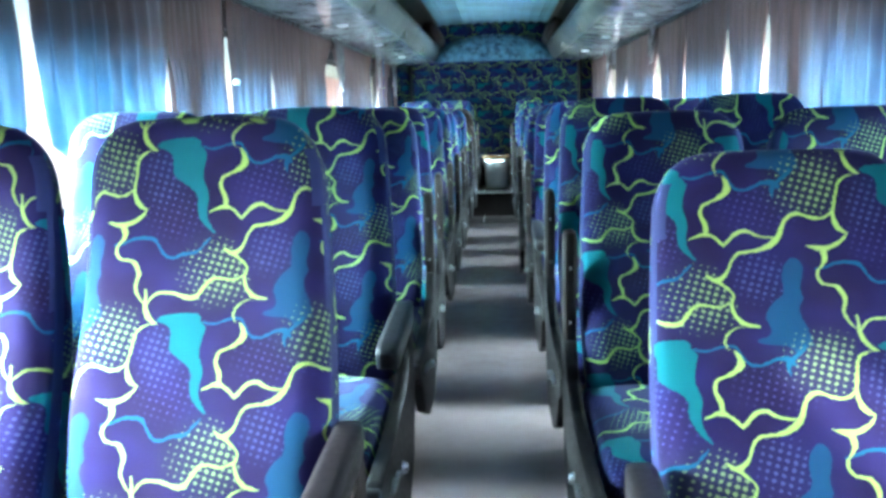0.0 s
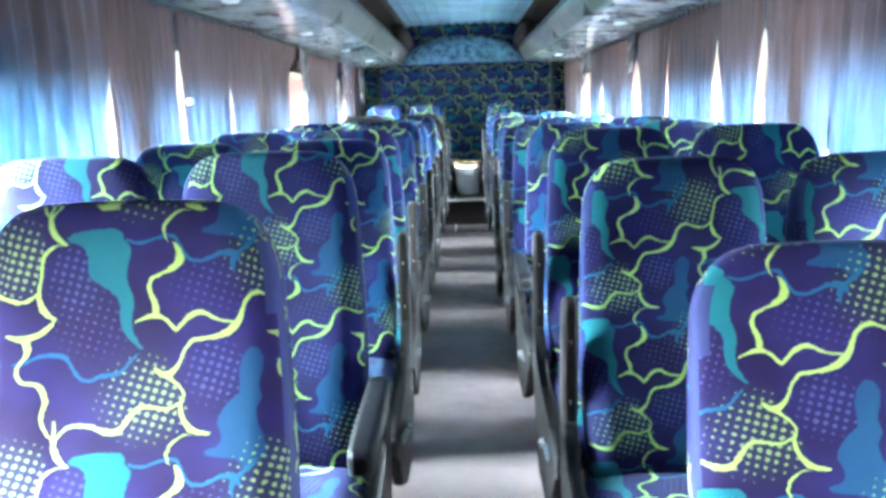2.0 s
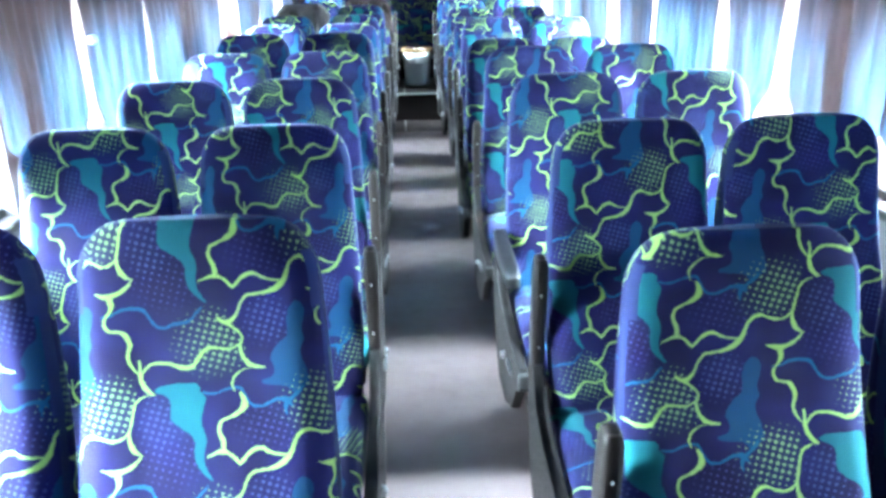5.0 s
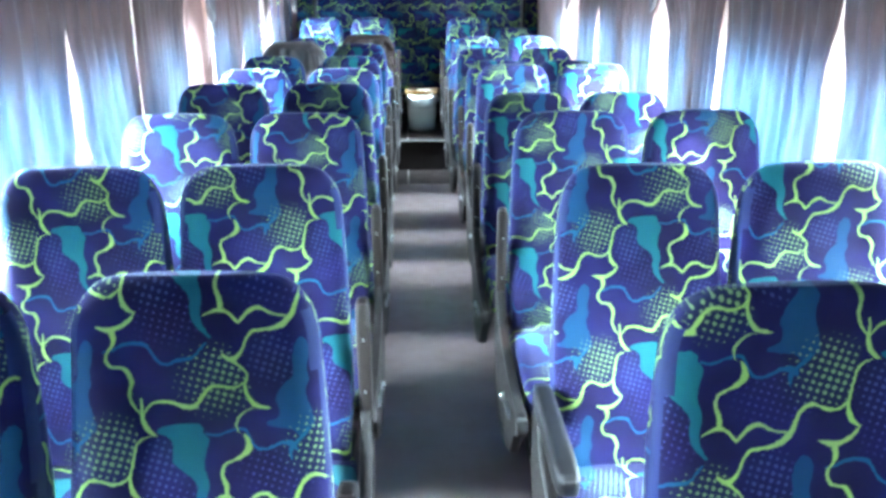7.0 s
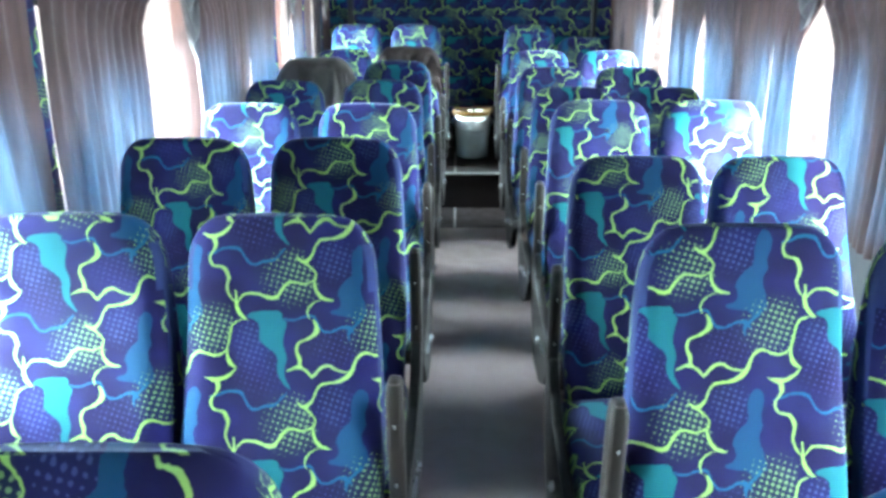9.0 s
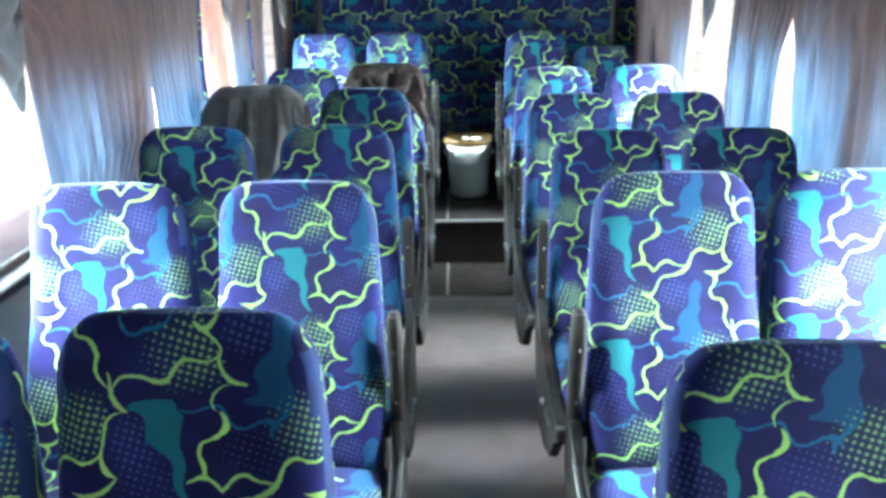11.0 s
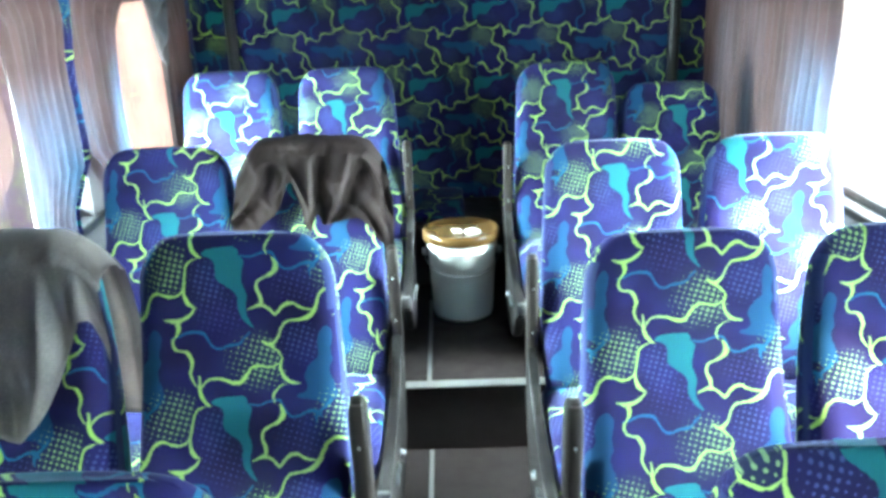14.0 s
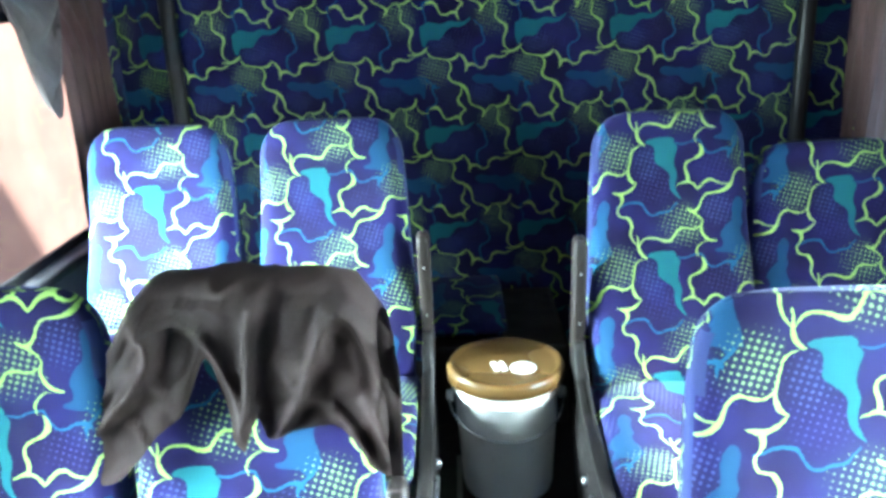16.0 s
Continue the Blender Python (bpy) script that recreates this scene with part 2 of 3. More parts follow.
    patch = m.math("MULTIPLY", patch, m.math("MULTIPLY", m.ramp(along(at2, (1, .1)), -.8, .25, .35, 1.0), m.ramp(along(at2, (1, .1)), .50, .56, 1.0, 0.0)))
    patch = m.math("MULTIPLY", patch, m.ramp(along(at2, (0, 1)), .70, .76, 1.0, 0.0))
    pale = m.math("MAXIMUM", wedge, patch)
    pale_dots = dots(m.math("MULTIPLY", pale, .30))
    blue = m.math("MAXIMUM", field(.36, .635, .17, .21)[0], field(.84, .22, .15, .23)[0])
    blue_dots = dots(m.math("MULTIPLY", blue, .28))
    faint = m.math("MULTIPLY", m.ramp(m.math("SUBTRACT", dot, .17), -.06, .06, 1.0, 0.0), m.math("MAXIMUM", field(.38, .25, .24, .17)[0], field(-.10, .42, .2, .2)[0]))

    lime, thin = strokes(LIME), strokes(TEAL)
    shade = m.ramp(m.noise(add.outputs[0], 7, 2), .35, .65)
    col = m.mix(shade, (.0110, .0078, .044), (.0145, .0125, .080))
    col = m.mix(m.math("MULTIPLY", pale, .6), col, (.020, .034, .060))
    col = m.mix(m.math("MULTIPLY", faint, .5), col, (.085, .10, .30))
    col = m.mix(m.math("MULTIPLY", blue, .14), col, (.016, .026, .13))
    col = m.mix(m.math("MULTIPLY", blue_dots, .45), col, (.075, .11, .27))
    col = m.mix(drop(DROP_BLUE), col, (.004, .056, .125))
    col = m.mix(m.math("MULTIPLY", pale_dots, .8), col, (.22, .37, .15))
    col = m.mix(thin, col, (.002, .100, .180))
    col = m.mix(drop(DROP_TEAL), col, (.000, .125, .145))
    col = m.mix(lime, col, (.32, .54, .13))
    wear = m.noise(uv, 3.0, 4)
    col = m.mix(m.ramp(wear, .5, .85, 0, .10), col, (.12, .15, .25))
    m.put(m.bsdf.inputs["Base Color"], col)
    m.bsdf.inputs["Roughness"].default_value = 0.9
    m.bsdf.inputs["Specular IOR Level"].default_value = 0.15
    m.bsdf.inputs["Sheen Weight"].default_value = 0.16
    m.bsdf.inputs["Sheen Roughness"].default_value = 0.4
    m.put(m.bsdf.inputs["Sheen Tint"], (.55, .65, 1.0, 1))
    pile = m.noise(uv, 900, 2)
    m.bump(m.math("ADD", pile, m.math("MULTIPLY", lime, .6)), .25, .0015)
    return m.mat


def cloth(name, color, thin, sheen=0.3):
    """Curtain cloth that lets some daylight through."""
    m = Nodes(name)
    at = m.coords()
    mp = m.node("ShaderNodeMapping")
    mp.inputs["Scale"].default_value = (1, 1, 0.12)
    m.put(mp.inputs[0], at)
    streak, weave = m.noise(mp.outputs[0], 26, 4), m.noise(at, 420, 2)
    blot = m.noise(at, 4, 3)
    col = m.mix(m.ramp(streak, .3, .7), tuple(c * .6 for c in color), color)
    col = m.mix(m.ramp(blot, .45, .75, 0, .35), col, tuple(c * .55 for c in color))
    own = m.node("ShaderNodeObjectInfo").outputs["Random"]
    col = m.mix(m.math("MULTIPLY", own, .45), col, tuple(c * .5 for c in color))
    m.put(m.bsdf.inputs["Base Color"], col)
    m.bsdf.inputs["Roughness"].default_value = .75
    m.bsdf.inputs["Sheen Weight"].default_value = sheen
    m.bump(m.math("ADD", weave, m.math("MULTIPLY", streak, 2)), .3, .002)
    tr = m.node("ShaderNodeBsdfTranslucent")
    m.put(tr.inputs[0], m.mix(m.ramp(streak, .3, .7), (.04, .18, .40), (.22, .50, .85)))
    worn = m.noise(mp.outputs[0], 7.5, 5, .7)
    mx = m.node("ShaderNodeMixShader")
    m.put(mx.inputs[0], m.ramp(worn, .30, .74, thin * .45, thin * 1.75))
    m.put(mx.inputs[1], m.bsdf.outputs[0]), m.put(mx.inputs[2], tr.outputs[0])
    m.put(m.t.nodes["Material Output"].inputs[0], mx.outputs[0])
    return m.mat


def vinyl(name, color, gloss):
    m = Nodes(name)
    at = m.coords()
    speck, stain, scuff = m.noise(at, 230, 2), m.noise(at, 2.2, 5), m.noise(at, 14, 4)
    col = m.mix(m.ramp(stain, .3, .7), tuple(c * .72 for c in color), color)
    col = m.mix(m.ramp(speck, .55, .75, 0, .3), col, tuple(c * 1.35 for c in color))
    col = m.mix(m.ramp(scuff, .5, .85, 0, .22), col, tuple(c * .6 for c in color))
    m.put(m.bsdf.inputs["Base Color"], col)
    m.put(m.bsdf.inputs["Roughness"], m.ramp(scuff, .3, .8, gloss, gloss + .2))
    m.bump(m.math("ADD", speck, m.math("MULTIPLY", stain, 2)), .12, .002)
    return m.mat


def glass(name):
    m = Nodes(name)
    m.put(m.bsdf.inputs["Base Color"], (.92, .97, .97, 1))
    m.bsdf.inputs["Transmission Weight"].default_value = 1
    m.put(m.bsdf.inputs["Roughness"], m.ramp(m.noise(m.coords(), 9), .4, .8, 0, .04))
    m.bsdf.inputs["IOR"].default_value = 1.45
    return m.mat


FABRIC = patterned_fabric("patterned_moquette")
BORDER = plain("blue_velour_border", (.013, .026, .11), .9, 0, .2, 500, .3)
BLACK = plain("black_plastic", (.009, .008, .009), .38, 0, .2, 120, .1)
BROWN = plain("brown_metal", (.055, .036, .034), .32, .3, .25, 90, .1)
FRAME = plain("grey_painted_frame", (.022, .018, .0175), .5, .0, .25, 80, .1)
ARM = plain("taupe_armrest_plastic", (.022, .016, .0145), .5, 0, .2, 120, .1)
STEEL = plain("brushed_steel", (.55, .55, .56), .28, 1, .1, 200, .1)
GREY_CAP = plain("grey_plastic_cap", (.075, .07, .07), .5, 0, .1, 120, .1)
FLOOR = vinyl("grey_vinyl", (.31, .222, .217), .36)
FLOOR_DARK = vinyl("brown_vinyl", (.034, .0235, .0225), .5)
NOSING = plain("worn_aluminium_strip", (.45, .44, .42), .4, .8, .2, 150, .2)
LINING = plain("grey_wall_lining", (.12, .11, .12), .8, 0, .15, 120, .2)
RACK = plain("glossy_pale_rack_panel", (.50, .53, .53), .16, .15, .25, 30, .25, 6)
RACK_FACE = plain("beige_rack_edge", (.31, .30, .275), .35, .1, .2, 60, .2)
COVE = plain("dark_brown_cove_trim", (.07, .04, .028), .35, 0, .25, 40, .1)
CURTAIN = cloth("grey_mauve_curtain", (.125, .052, .046), .016, .03)
SATIN = cloth("grey_satin", (.13, .10, .10), .02, .1)
LINER = plain("pale_blue_ceiling_cloth", (.44, .74, .88), .8, 0, .10, 180, .2)
GLASS = glass("window_glass")
JACKET = plain("black_cotton", (.046, .027, .025), .7, 0, .25, 300, .4)
for dull in (ARM, FRAME, GREY_CAP, JACKET, FLOOR_DARK):
    dull.node_tree.nodes["Principled BSDF"].inputs["Specular IOR Level"].default_value = .2
JACKET_GREY = plain("charcoal_satin", (.27, .22, .21), .36, 0, .3, 260, .3)
PAIL = plain("white_pail_plastic", (.90, .90, .88), .35, 0, .04, 60, .05)
LID = plain("mustard_lid_plastic", (.095, .048, .016), .28, 0, .03, 4, .0)
ARCH = plain("blue_marbled_vinyl", (.15, .34, .47), .28, 0, .35, 30, .25, 14)
OUTSIDE = plain("pale_terracotta_wall", (.40, .26, .23), .9, 0, .12, 8, .2)
GROUND = plain("pale_concrete_ground", (.50, .48, .46), .9, 0, .2, 12, .2, .6)


# ---- building helpers ----
def part(name, bm, material, parent=None, label="", smooth=True, m=None):
    """Links a bmesh as one mesh object, under parent if there is one."""
    me = bpy.data.meshes.new(name)
    bmesh.ops.recalc_face_normals(bm, faces=bm.faces)
    for f in bm.faces:
        f.smooth = smooth
    bm.to_mesh(me)
    bm.free()
    for mat in material if isinstance(material, (list, tuple)) else [material]:
        me.materials.append(mat)
    ob = new(name, me)
    if parent is not None:
        ob.parent = parent
    if m is not None:
        ob.matrix_basis = m
    return tagged(ob, label)


def block(size, at=(0, 0, 0), bevel=0.0, segments=2, bm=None, turn=None):
    """A box with rounded edges, added to bm."""
    b = bmesh.new()
    bmesh.ops.create_cube(b, size=1, matrix=Matrix.Diagonal((*size, 1)))
    if bevel:
        bmesh.ops.bevel(b, geom=list(b.edges), offset=bevel, segments=segments, profile=0.5, affect="EDGES")
    m = Matrix.Translation(at) @ (turn or Matrix())
    bmesh.ops.transform(b, matrix=m, verts=b.verts)
    if bm is None:
        return b
    tmp = bpy.data.meshes.new("tmp")
    b.to_mesh(tmp)
    b.free()
    bm.from_mesh(tmp)
    bpy.data.meshes.remove(tmp)
    return bm


def rings(bm, loops, cap=True, closed=True):
    """Skins a row of vertex rings."""
    vs = [[bm.verts.new(p) for p in loop] for loop in loops]
    n = len(vs[0])
    for a, b in zip(vs, vs[1:]):
        for i in range(n if closed else n - 1):
            j = (i + 1) % n
            bm.faces.new((a[i], a[j], b[j], b[i]))
    if cap and closed:
        bm.faces.new(vs[0][::-1]), bm.faces.new(vs[-1])
    return vs


def lathe(profile, n=48, bm=None):
    bm = bm or bmesh.new()
    rings(bm, [[(r * math.cos(2 * math.pi * i / n), r * math.sin(2 * math.pi * i / n), z) for i in range(n)] for r, z in profile])
    return bm


def prism(points, depth, axis="x", bevel=0.0):
    """A flat outline (two coordinates) given a thickness along the third axis."""
    bm = bmesh.new()
    lo, hi = [], []
    for a, b in points:
        for lst, d in ((lo, -depth / 2), (hi, depth / 2)):
            lst.append(bm.verts.new((d, a, b) if axis == "x" else (a, d, b) if axis == "y" else (a, b, d)))
    bm.faces.new(lo[::-1]), bm.faces.new(hi)
    for i in range(len(lo)):
        j = (i + 1) % len(lo)
        bm.faces.new((lo[i], lo[j], hi[j], hi[i]))
    if bevel:
        bmesh.ops.bevel(bm, geom=list(bm.edges), offset=bevel, segments=2, profile=0.5, affect="EDGES")
    return bm


def uv_flat(ob, f):
    """UV in metres from f(co)."""
    me = ob.data
    layer = me.uv_layers.new(name="UVMap")
    for loop in me.loops:
        layer.data[loop.index].uv = f(me.vertices[loop.vertex_index].co)
    return ob


# ---- seats ----
RAKE = radians(17.0)
HINGE_Z = 0.43
BACK_LEN = 0.718


def back_ring(s, n=36):
    """One ring of the backrest at s metres up from the hinge: across x, thickness y, before the rake."""
    r = 0.095
    hw = 0.208 - 0.019 * max(0.0, (s - 0.25) / 0.4) - 0.008 * max(0.0, (0.2 - s) / 0.2)
    th = 0.062 + 0.014 * math.exp(-((s - 0.18) / 0.14) ** 2) - 0.085 * max(0, s - 0.35)
    e = s - (BACK_LEN - r)
    if e > 0:
        hw -= r * 0.75 * (1 - math.sqrt(max(0, 1 - (e / r) ** 2)))
    e = s - (BACK_LEN - 0.05)
    if e > 0:
        th *= 0.25 + 0.75 * math.sqrt(max(0, 1 - (e / 0.0505) ** 2))
    e = 0.03 - s
    if e > 0:
        th *= 0.7 + 0.3 * (1 - e / 0.03)
    out = []
    for i in range(n):
        a = 2 * math.pi * i / n - math.pi / 2
        ca, sa = math.cos(a), math.sin(a)
        k = (abs(ca) ** 4.5 + abs(sa) ** 4.5) ** (-1 / 4.5)
        x, y = hw * k * ca, th * k * sa
        if sa < 0:       # side bolsters stand a little proud of the middle panel
            w = min(1, max(0, (abs(x) / hw - 0.55) / 0.2))
            y -= 0.011 * w * (3 - 2 * w) * w * (1 if s < 0.55 else max(0, 1 - (s - 0.55) / 0.12)) - 0.004
        arch = max(0.0, min(1.0, (s - .50) / .2))              # the top edge is gently arched
        out.append((x, y, s - .010 * arch * (x / .2) ** 2))
    return out


SPINE = [(0.0, 0.0, 0.0)]
for i in range(200):
    sy, sz, _ = SPINE[-1]
    lean = radians(19.5 - 26.0 * max(0.0, i * .004 - .34) / .38)
    SPINE.append((sy + .004 * math.sin(lean), sz + .004 * math.cos(lean), lean))


def rake(p):
    """From backrest coordinates (across, thickness, up along the spine) to the seat's own."""
    x, y, s = p
    k = max(0, min(198, s / .004))
    i = int(k)
    sy = SPINE[i][0] + (SPINE[i + 1][0] - SPINE[i][0]) * (k - i)
    sz = SPINE[i][1] + (SPINE[i + 1][1] - SPINE[i][1]) * (k - i)
    lean = SPINE[i + 1][2]
    return (x, y * math.cos(lean) + sy + 0.050, HINGE_Z + sz - y * math.sin(lean))


def backrest_mesh():
    steps = [0.0, 0.012, 0.03] + [0.03 + 0.045 * i for i in range(1, 14)] + [BACK_LEN - d for d in (0.085, 0.065, 0.048, 0.034, 0.022, 0.012, 0.005, 0.0)]
    flat = [back_ring(s) for s in sorted(set(steps))]
    n = len(flat[0])
    bm = bmesh.new()
    layer = bm.loops.layers.uv.new("UVMap")
    vs = [[bm.verts.new(rake(p)) for p in loop] for loop in flat]

    def arc(loop):
        out, total = [0.0], 0.0
        for i in range(n):
            a, b = loop[i], loop[(i + 1) % n]
            total += math.hypot(a[0] - b[0], a[1] - b[1])
            out.append(total)
        return out

    mid = arc(flat[len(flat) // 2])
    for k in range(len(vs) - 1):
        for i in range(n):
            j = (i + 1) % n
            f = bm.faces.new((vs[k][i], vs[k][j], vs[k + 1][j], vs[k + 1][i]))
            spots = []
            for kk, ii in ((k, i), (k, i + 1), (k + 1, i + 1), (k + 1, i)):
                x = flat[kk][ii % n][0]
                front = flat[kk][ii % n][1] < 0.02
                along = mid[ii] if ii <= n / 2 else mid[ii] - mid[n]
                spots.append((x if front and abs(x) < 0.17 else along, flat[kk][0][2]))
            if max(s[0] for s in spots) - min(s[0] for s in spots) > 0.2:
                spots = [(spots[0][0], s[1]) for s in spots]
            for loop, uvs in zip(f.loops, spots):
                loop[layer].uv = uvs
            ym = sum(flat[kk][ii % n][1] for kk, ii in ((k, i), (k, j), (k + 1, i), (k + 1, j))) / 4
            xm = abs(sum(flat[kk][ii % n][0] for kk, ii in ((k, i), (k, j))) / 2)
            hw = max(p[0] for p in flat[k])
            f.material_index = 1 if xm > hw * 0.94 and -0.034 < ym < -0.004 and flat[k][0][2] < BACK_LEN - 0.06 else 0
    for loop in (vs[0][::-1], vs[-1]):
        f = bm.faces.new(loop)
        for lp in f.loops:
            lp[layer].uv = (lp.vert.co.x, lp.vert.co.y + 0.5)
    return bm


def cushion_mesh():
    bm = bmesh.new()
    layer = bm.loops.layers.uv.new("UVMap")
    loops, n = [], 28
    ys = [0.05, 0.04, 0.0, -0.1, -0.2, -0.3, -0.37, -0.405, -0.425, -0.432]
    for y in ys:
        e = max(0, (-y - 0.34) / 0.092)
        top = 0.462 + 0.012 * math.sin((y + 0.43) * 6) - 0.05 * (1 - math.sqrt(max(0, 1 - e * e)))
        low = 0.335 + 0.03 * e * e
        hw = 0.213 - 0.03 * (1 - math.sqrt(max(0, 1 - e ** 3)))
        if y > 0.045:
            hw, top = hw - 0.01, top - 0.015
        loop = []
        for i in range(n):
            a = 2 * math.pi * i / n
            ca, sa = math.cos(a), math.sin(a)
            k = (abs(ca) ** 5 + abs(sa) ** 5) ** (-0.2)
            loop.append((hw * k * ca, y, (top + low) / 2 + (top - low) / 2 * k * sa))
        loops.append(loop)
    rings(bm, loops)
    for f in bm.faces:
        f.normal_update()
        for lp in f.loops:
            c = lp.vert.co
            lp[layer].uv = (c.x, c.y * 0.9 + c.z * 0.7)
    return bm


def armrest_mesh():
    """A padded bar along -y from its pivot at the origin, with a rounded nose."""
    bm = bmesh.new()
    loops = []
    for y, w, h in ((0.03, .012, .015), (0.025, .02, .026), (0.0, .023, .030), (-.12, .024, .030), (-.26, .025, .029), (-.31, .024, .026), (-.325, .018, .02), (-.33, .008, .010)):
        loop = []
        for i in range(16):
            a = 2 * math.pi * i / 16
            ca, sa = math.cos(a), math.sin(a)
            k = (abs(ca) ** 7 + abs(sa) ** 7) ** (-1 / 7)
            loop.append((w * k * ca, y, h * k * sa))
        loops.append(loop)
    rings(bm, loops)
    return bm


def make_seat(name, side, arm, lift=0.0):
    """A coach seat facing -y with its base at the origin. side: the aisle lies at side*x; arm: up, down or none."""
    seat = new(name)
    back = part("backrest", backrest_mesh(), [FABRIC, BORDER], seat, "violet, lime and teal patterned padded backrest")
    part("cushion", cushion_mesh(), FABRIC, seat, "patterned seat cushion")
    part("rear_shell", block((.35, .016, .36), (0, .195, .63), .007, turn=Matrix.Rotation(-RAKE, 4, "X")), BLACK, seat, "black plastic shell")
    part("seat_pan", block((.40, .44, .03), (0, -.18, .322), .01), BROWN, seat, "dark metal pan")
    foot = .15 if lift else 0.0
    for y in (-.34, .02):
        part("leg", block((.035, .045, .31 - foot), (side * .12, y, (.31 + foot) / 2), .008), BROWN, seat)
    part("floor_rail", block((.05, .46, .016), (side * .12, -.16, foot + .008), .004), BROWN, seat)
    if arm != "none":
        x = side * .238
        turn = Matrix.Rotation(radians(-84 if arm == "up" else 4), 4, "X")
        a = part("armrest", armrest_mesh(), ARM if arm == "up" else BLACK, seat, "taupe armrest folded up" if arm == "up" else "black armrest folded down",
                 m=Matrix.Translation((x, .095, .515) if arm == "up" else (x, .06, .61)) @ turn @ Matrix.Diagonal((.7 if arm == "up" else 1, 1, 1, 1)))
        if arm == "up":
            for sy in (-.10, -.24):
                part("screw", lathe([(.001, .003), (.0035, .002), (.0045, 0)], 10), STEEL, a, "small steel screw", m=Matrix.Translation((0, sy, -.030)) @ Matrix.Rotation(math.pi, 4, "X"))
        part("end_cap", block((.034, .02, .04), (0, -.318, 0), .006), BROWN if arm == "up" else GREY_CAP, a)
        outline = [(.12, .56), (.05, .565), (.0, .48), (-.10, .44), (-.30, .425), (-.49, .42), (-.515, .405), (-.515, .36), (-.45, .34), (-.36, .22), (-.22, .16), (-.06, .16), (.05, .24), (.12, .42)]
        p = part("side_panel", prism(outline, .030, "x", .008), FRAME, seat, "grey painted side frame", smooth=False, m=Matrix.Translation((x, 0, 0)))
        part("bolt", lathe([(.001, .016), (.011, .014), (.014, .006), (.014, 0)], 14), STEEL, p, "chrome bolt",
             m=Matrix.Translation((side * .014, -.20, .32)) @ Matrix.Rotation(radians(90 * side), 4, "Y"))
        part("front_cap", block((.036, .022, .045), (0, -.512, .395), .008), GREY_CAP, p, "grey plastic cap")
        part("recline_lever", block((.012, .09, .014), (side * .022, -.36, .36), .004), STEEL, p, "steel recline lever")
    else:
        outline = [(.08, .40), (-.40, .40), (-.43, .34), (-.2, .2), (.06, .26)]
        part("side_panel", prism(outline, .02, "x", .004), BROWN, seat, "brown metal side plate", smooth=False, m=Matrix.Translation((side * .205, 0, 0)))
    return seat


# ---- the shell of the coach ----
def slab(name, x0, x1, y0, y1, z0, z1, material, label="", bevel=0.0):
    ob = part(name, block((x1 - x0, y1 - y0, z1 - z0), ((x0 + x1) / 2, (y0 + y1) / 2, (z0 + z1) / 2), bevel), material, None, label, smooth=False)
    return tagged(ob, kind="structure")


slab("ground", -400, 400, -400, 400, -1.3, -1.1, GROUND, "pale concrete ground outside the coach")
slab("floor", -1.30, 1.30, FRONT, 7.94, -.08, 0, FLOOR, "scuffed grey vinyl coach floor")
# floor colour turns from grey to dark brown at y 7.94
slab("floor_rear", -1.30, 1.30, 7.94, 8.45, -.08, 0, FLOOR_DARK, "floor before the step, dark brown where the main floor is grey")
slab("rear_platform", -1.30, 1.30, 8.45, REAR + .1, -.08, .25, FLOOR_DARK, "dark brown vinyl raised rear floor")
slab("step_nosing", -.29, .29, 8.43, 8.475, .2505, .2565, NOSING, "worn light strip on the upper step edge", .002)
slab("floor_seam", -.128, -.113, 7.945, 8.44, .0005, .0035, NOSING, "thin seam strip in the vinyl")
slab("floor_seam", -.128, -.113, 8.48, 9.2, .2505, .2535, NOSING, "thin seam strip in the vinyl")

for side, title in ((-1, "wall_left"), (1, "wall_right")):
    xa, xb = sorted((side * WALL, side * (WALL + .06)))
    wall = tagged(new(title), "grey lined coach side wall under the windows", "wall", kind="structure")
    part("lower_panel", block((.06, REAR - FRONT, SILL + .08), (side * (WALL + .03), (REAR + FRONT) / 2, (SILL - .08) / 2)), LINING, wall, smooth=False)
    part("upper_panel", block((.06, REAR - FRONT, 2.2 - HEAD), (side * (WALL + .03), (REAR + FRONT) / 2, (2.2 + HEAD) / 2)), LINING, wall, smooth=False)
    part("sill_trim", block((.03, REAR - FRONT, .03), (side * (WALL - .012), (REAR + FRONT) / 2, SILL - .01), .008), BLACK, wall, "black sill trim", smooth=False)
    for i, y in enumerate([FRONT + .04] + PILLARS[side]):
        part("pillar", block((.058, .16, HEAD - SILL), (side * (WALL + .031), y, (SILL + HEAD) / 2)), LINING, wall, smooth=False)
    ys = [FRONT + .04] + PILLARS[side]
    for a, b in zip(ys, ys[1:]):
        win = tagged(new("window"), "large clear coach window behind curtains", "window", kind="structure")
        pane = part("pane", block((.005, b - a - .162, HEAD - SILL), (side * (WALL + .045), (a + b) / 2, (SILL + HEAD) / 2)), GLASS, win, smooth=False)
        pane.visible_shadow = False
        for z in (SILL + .015, HEAD - .015):
            part("rubber_seal", block((.02, b - a - .162, .028), (side * (WALL + .045), (a + b) / 2, z), .005), BLACK, win, "black rubber seal", smooth=False)

# patterned covers on the side pillars
for side, y, w in ((-1, 4.868, .07), (-1, 9.72, .46), (1, 9.80, .30)):
    ob = part("pillar_cover", block((.02, w, HEAD - SILL + .1), (side * (WALL - .045), y, (SILL + HEAD) / 2), .006), FABRIC, None, "patterned moquette cover on a window pillar")
    uv_flat(ob, lambda c: (c.y * .9, c.z))
    tagged(ob, kind="structure")

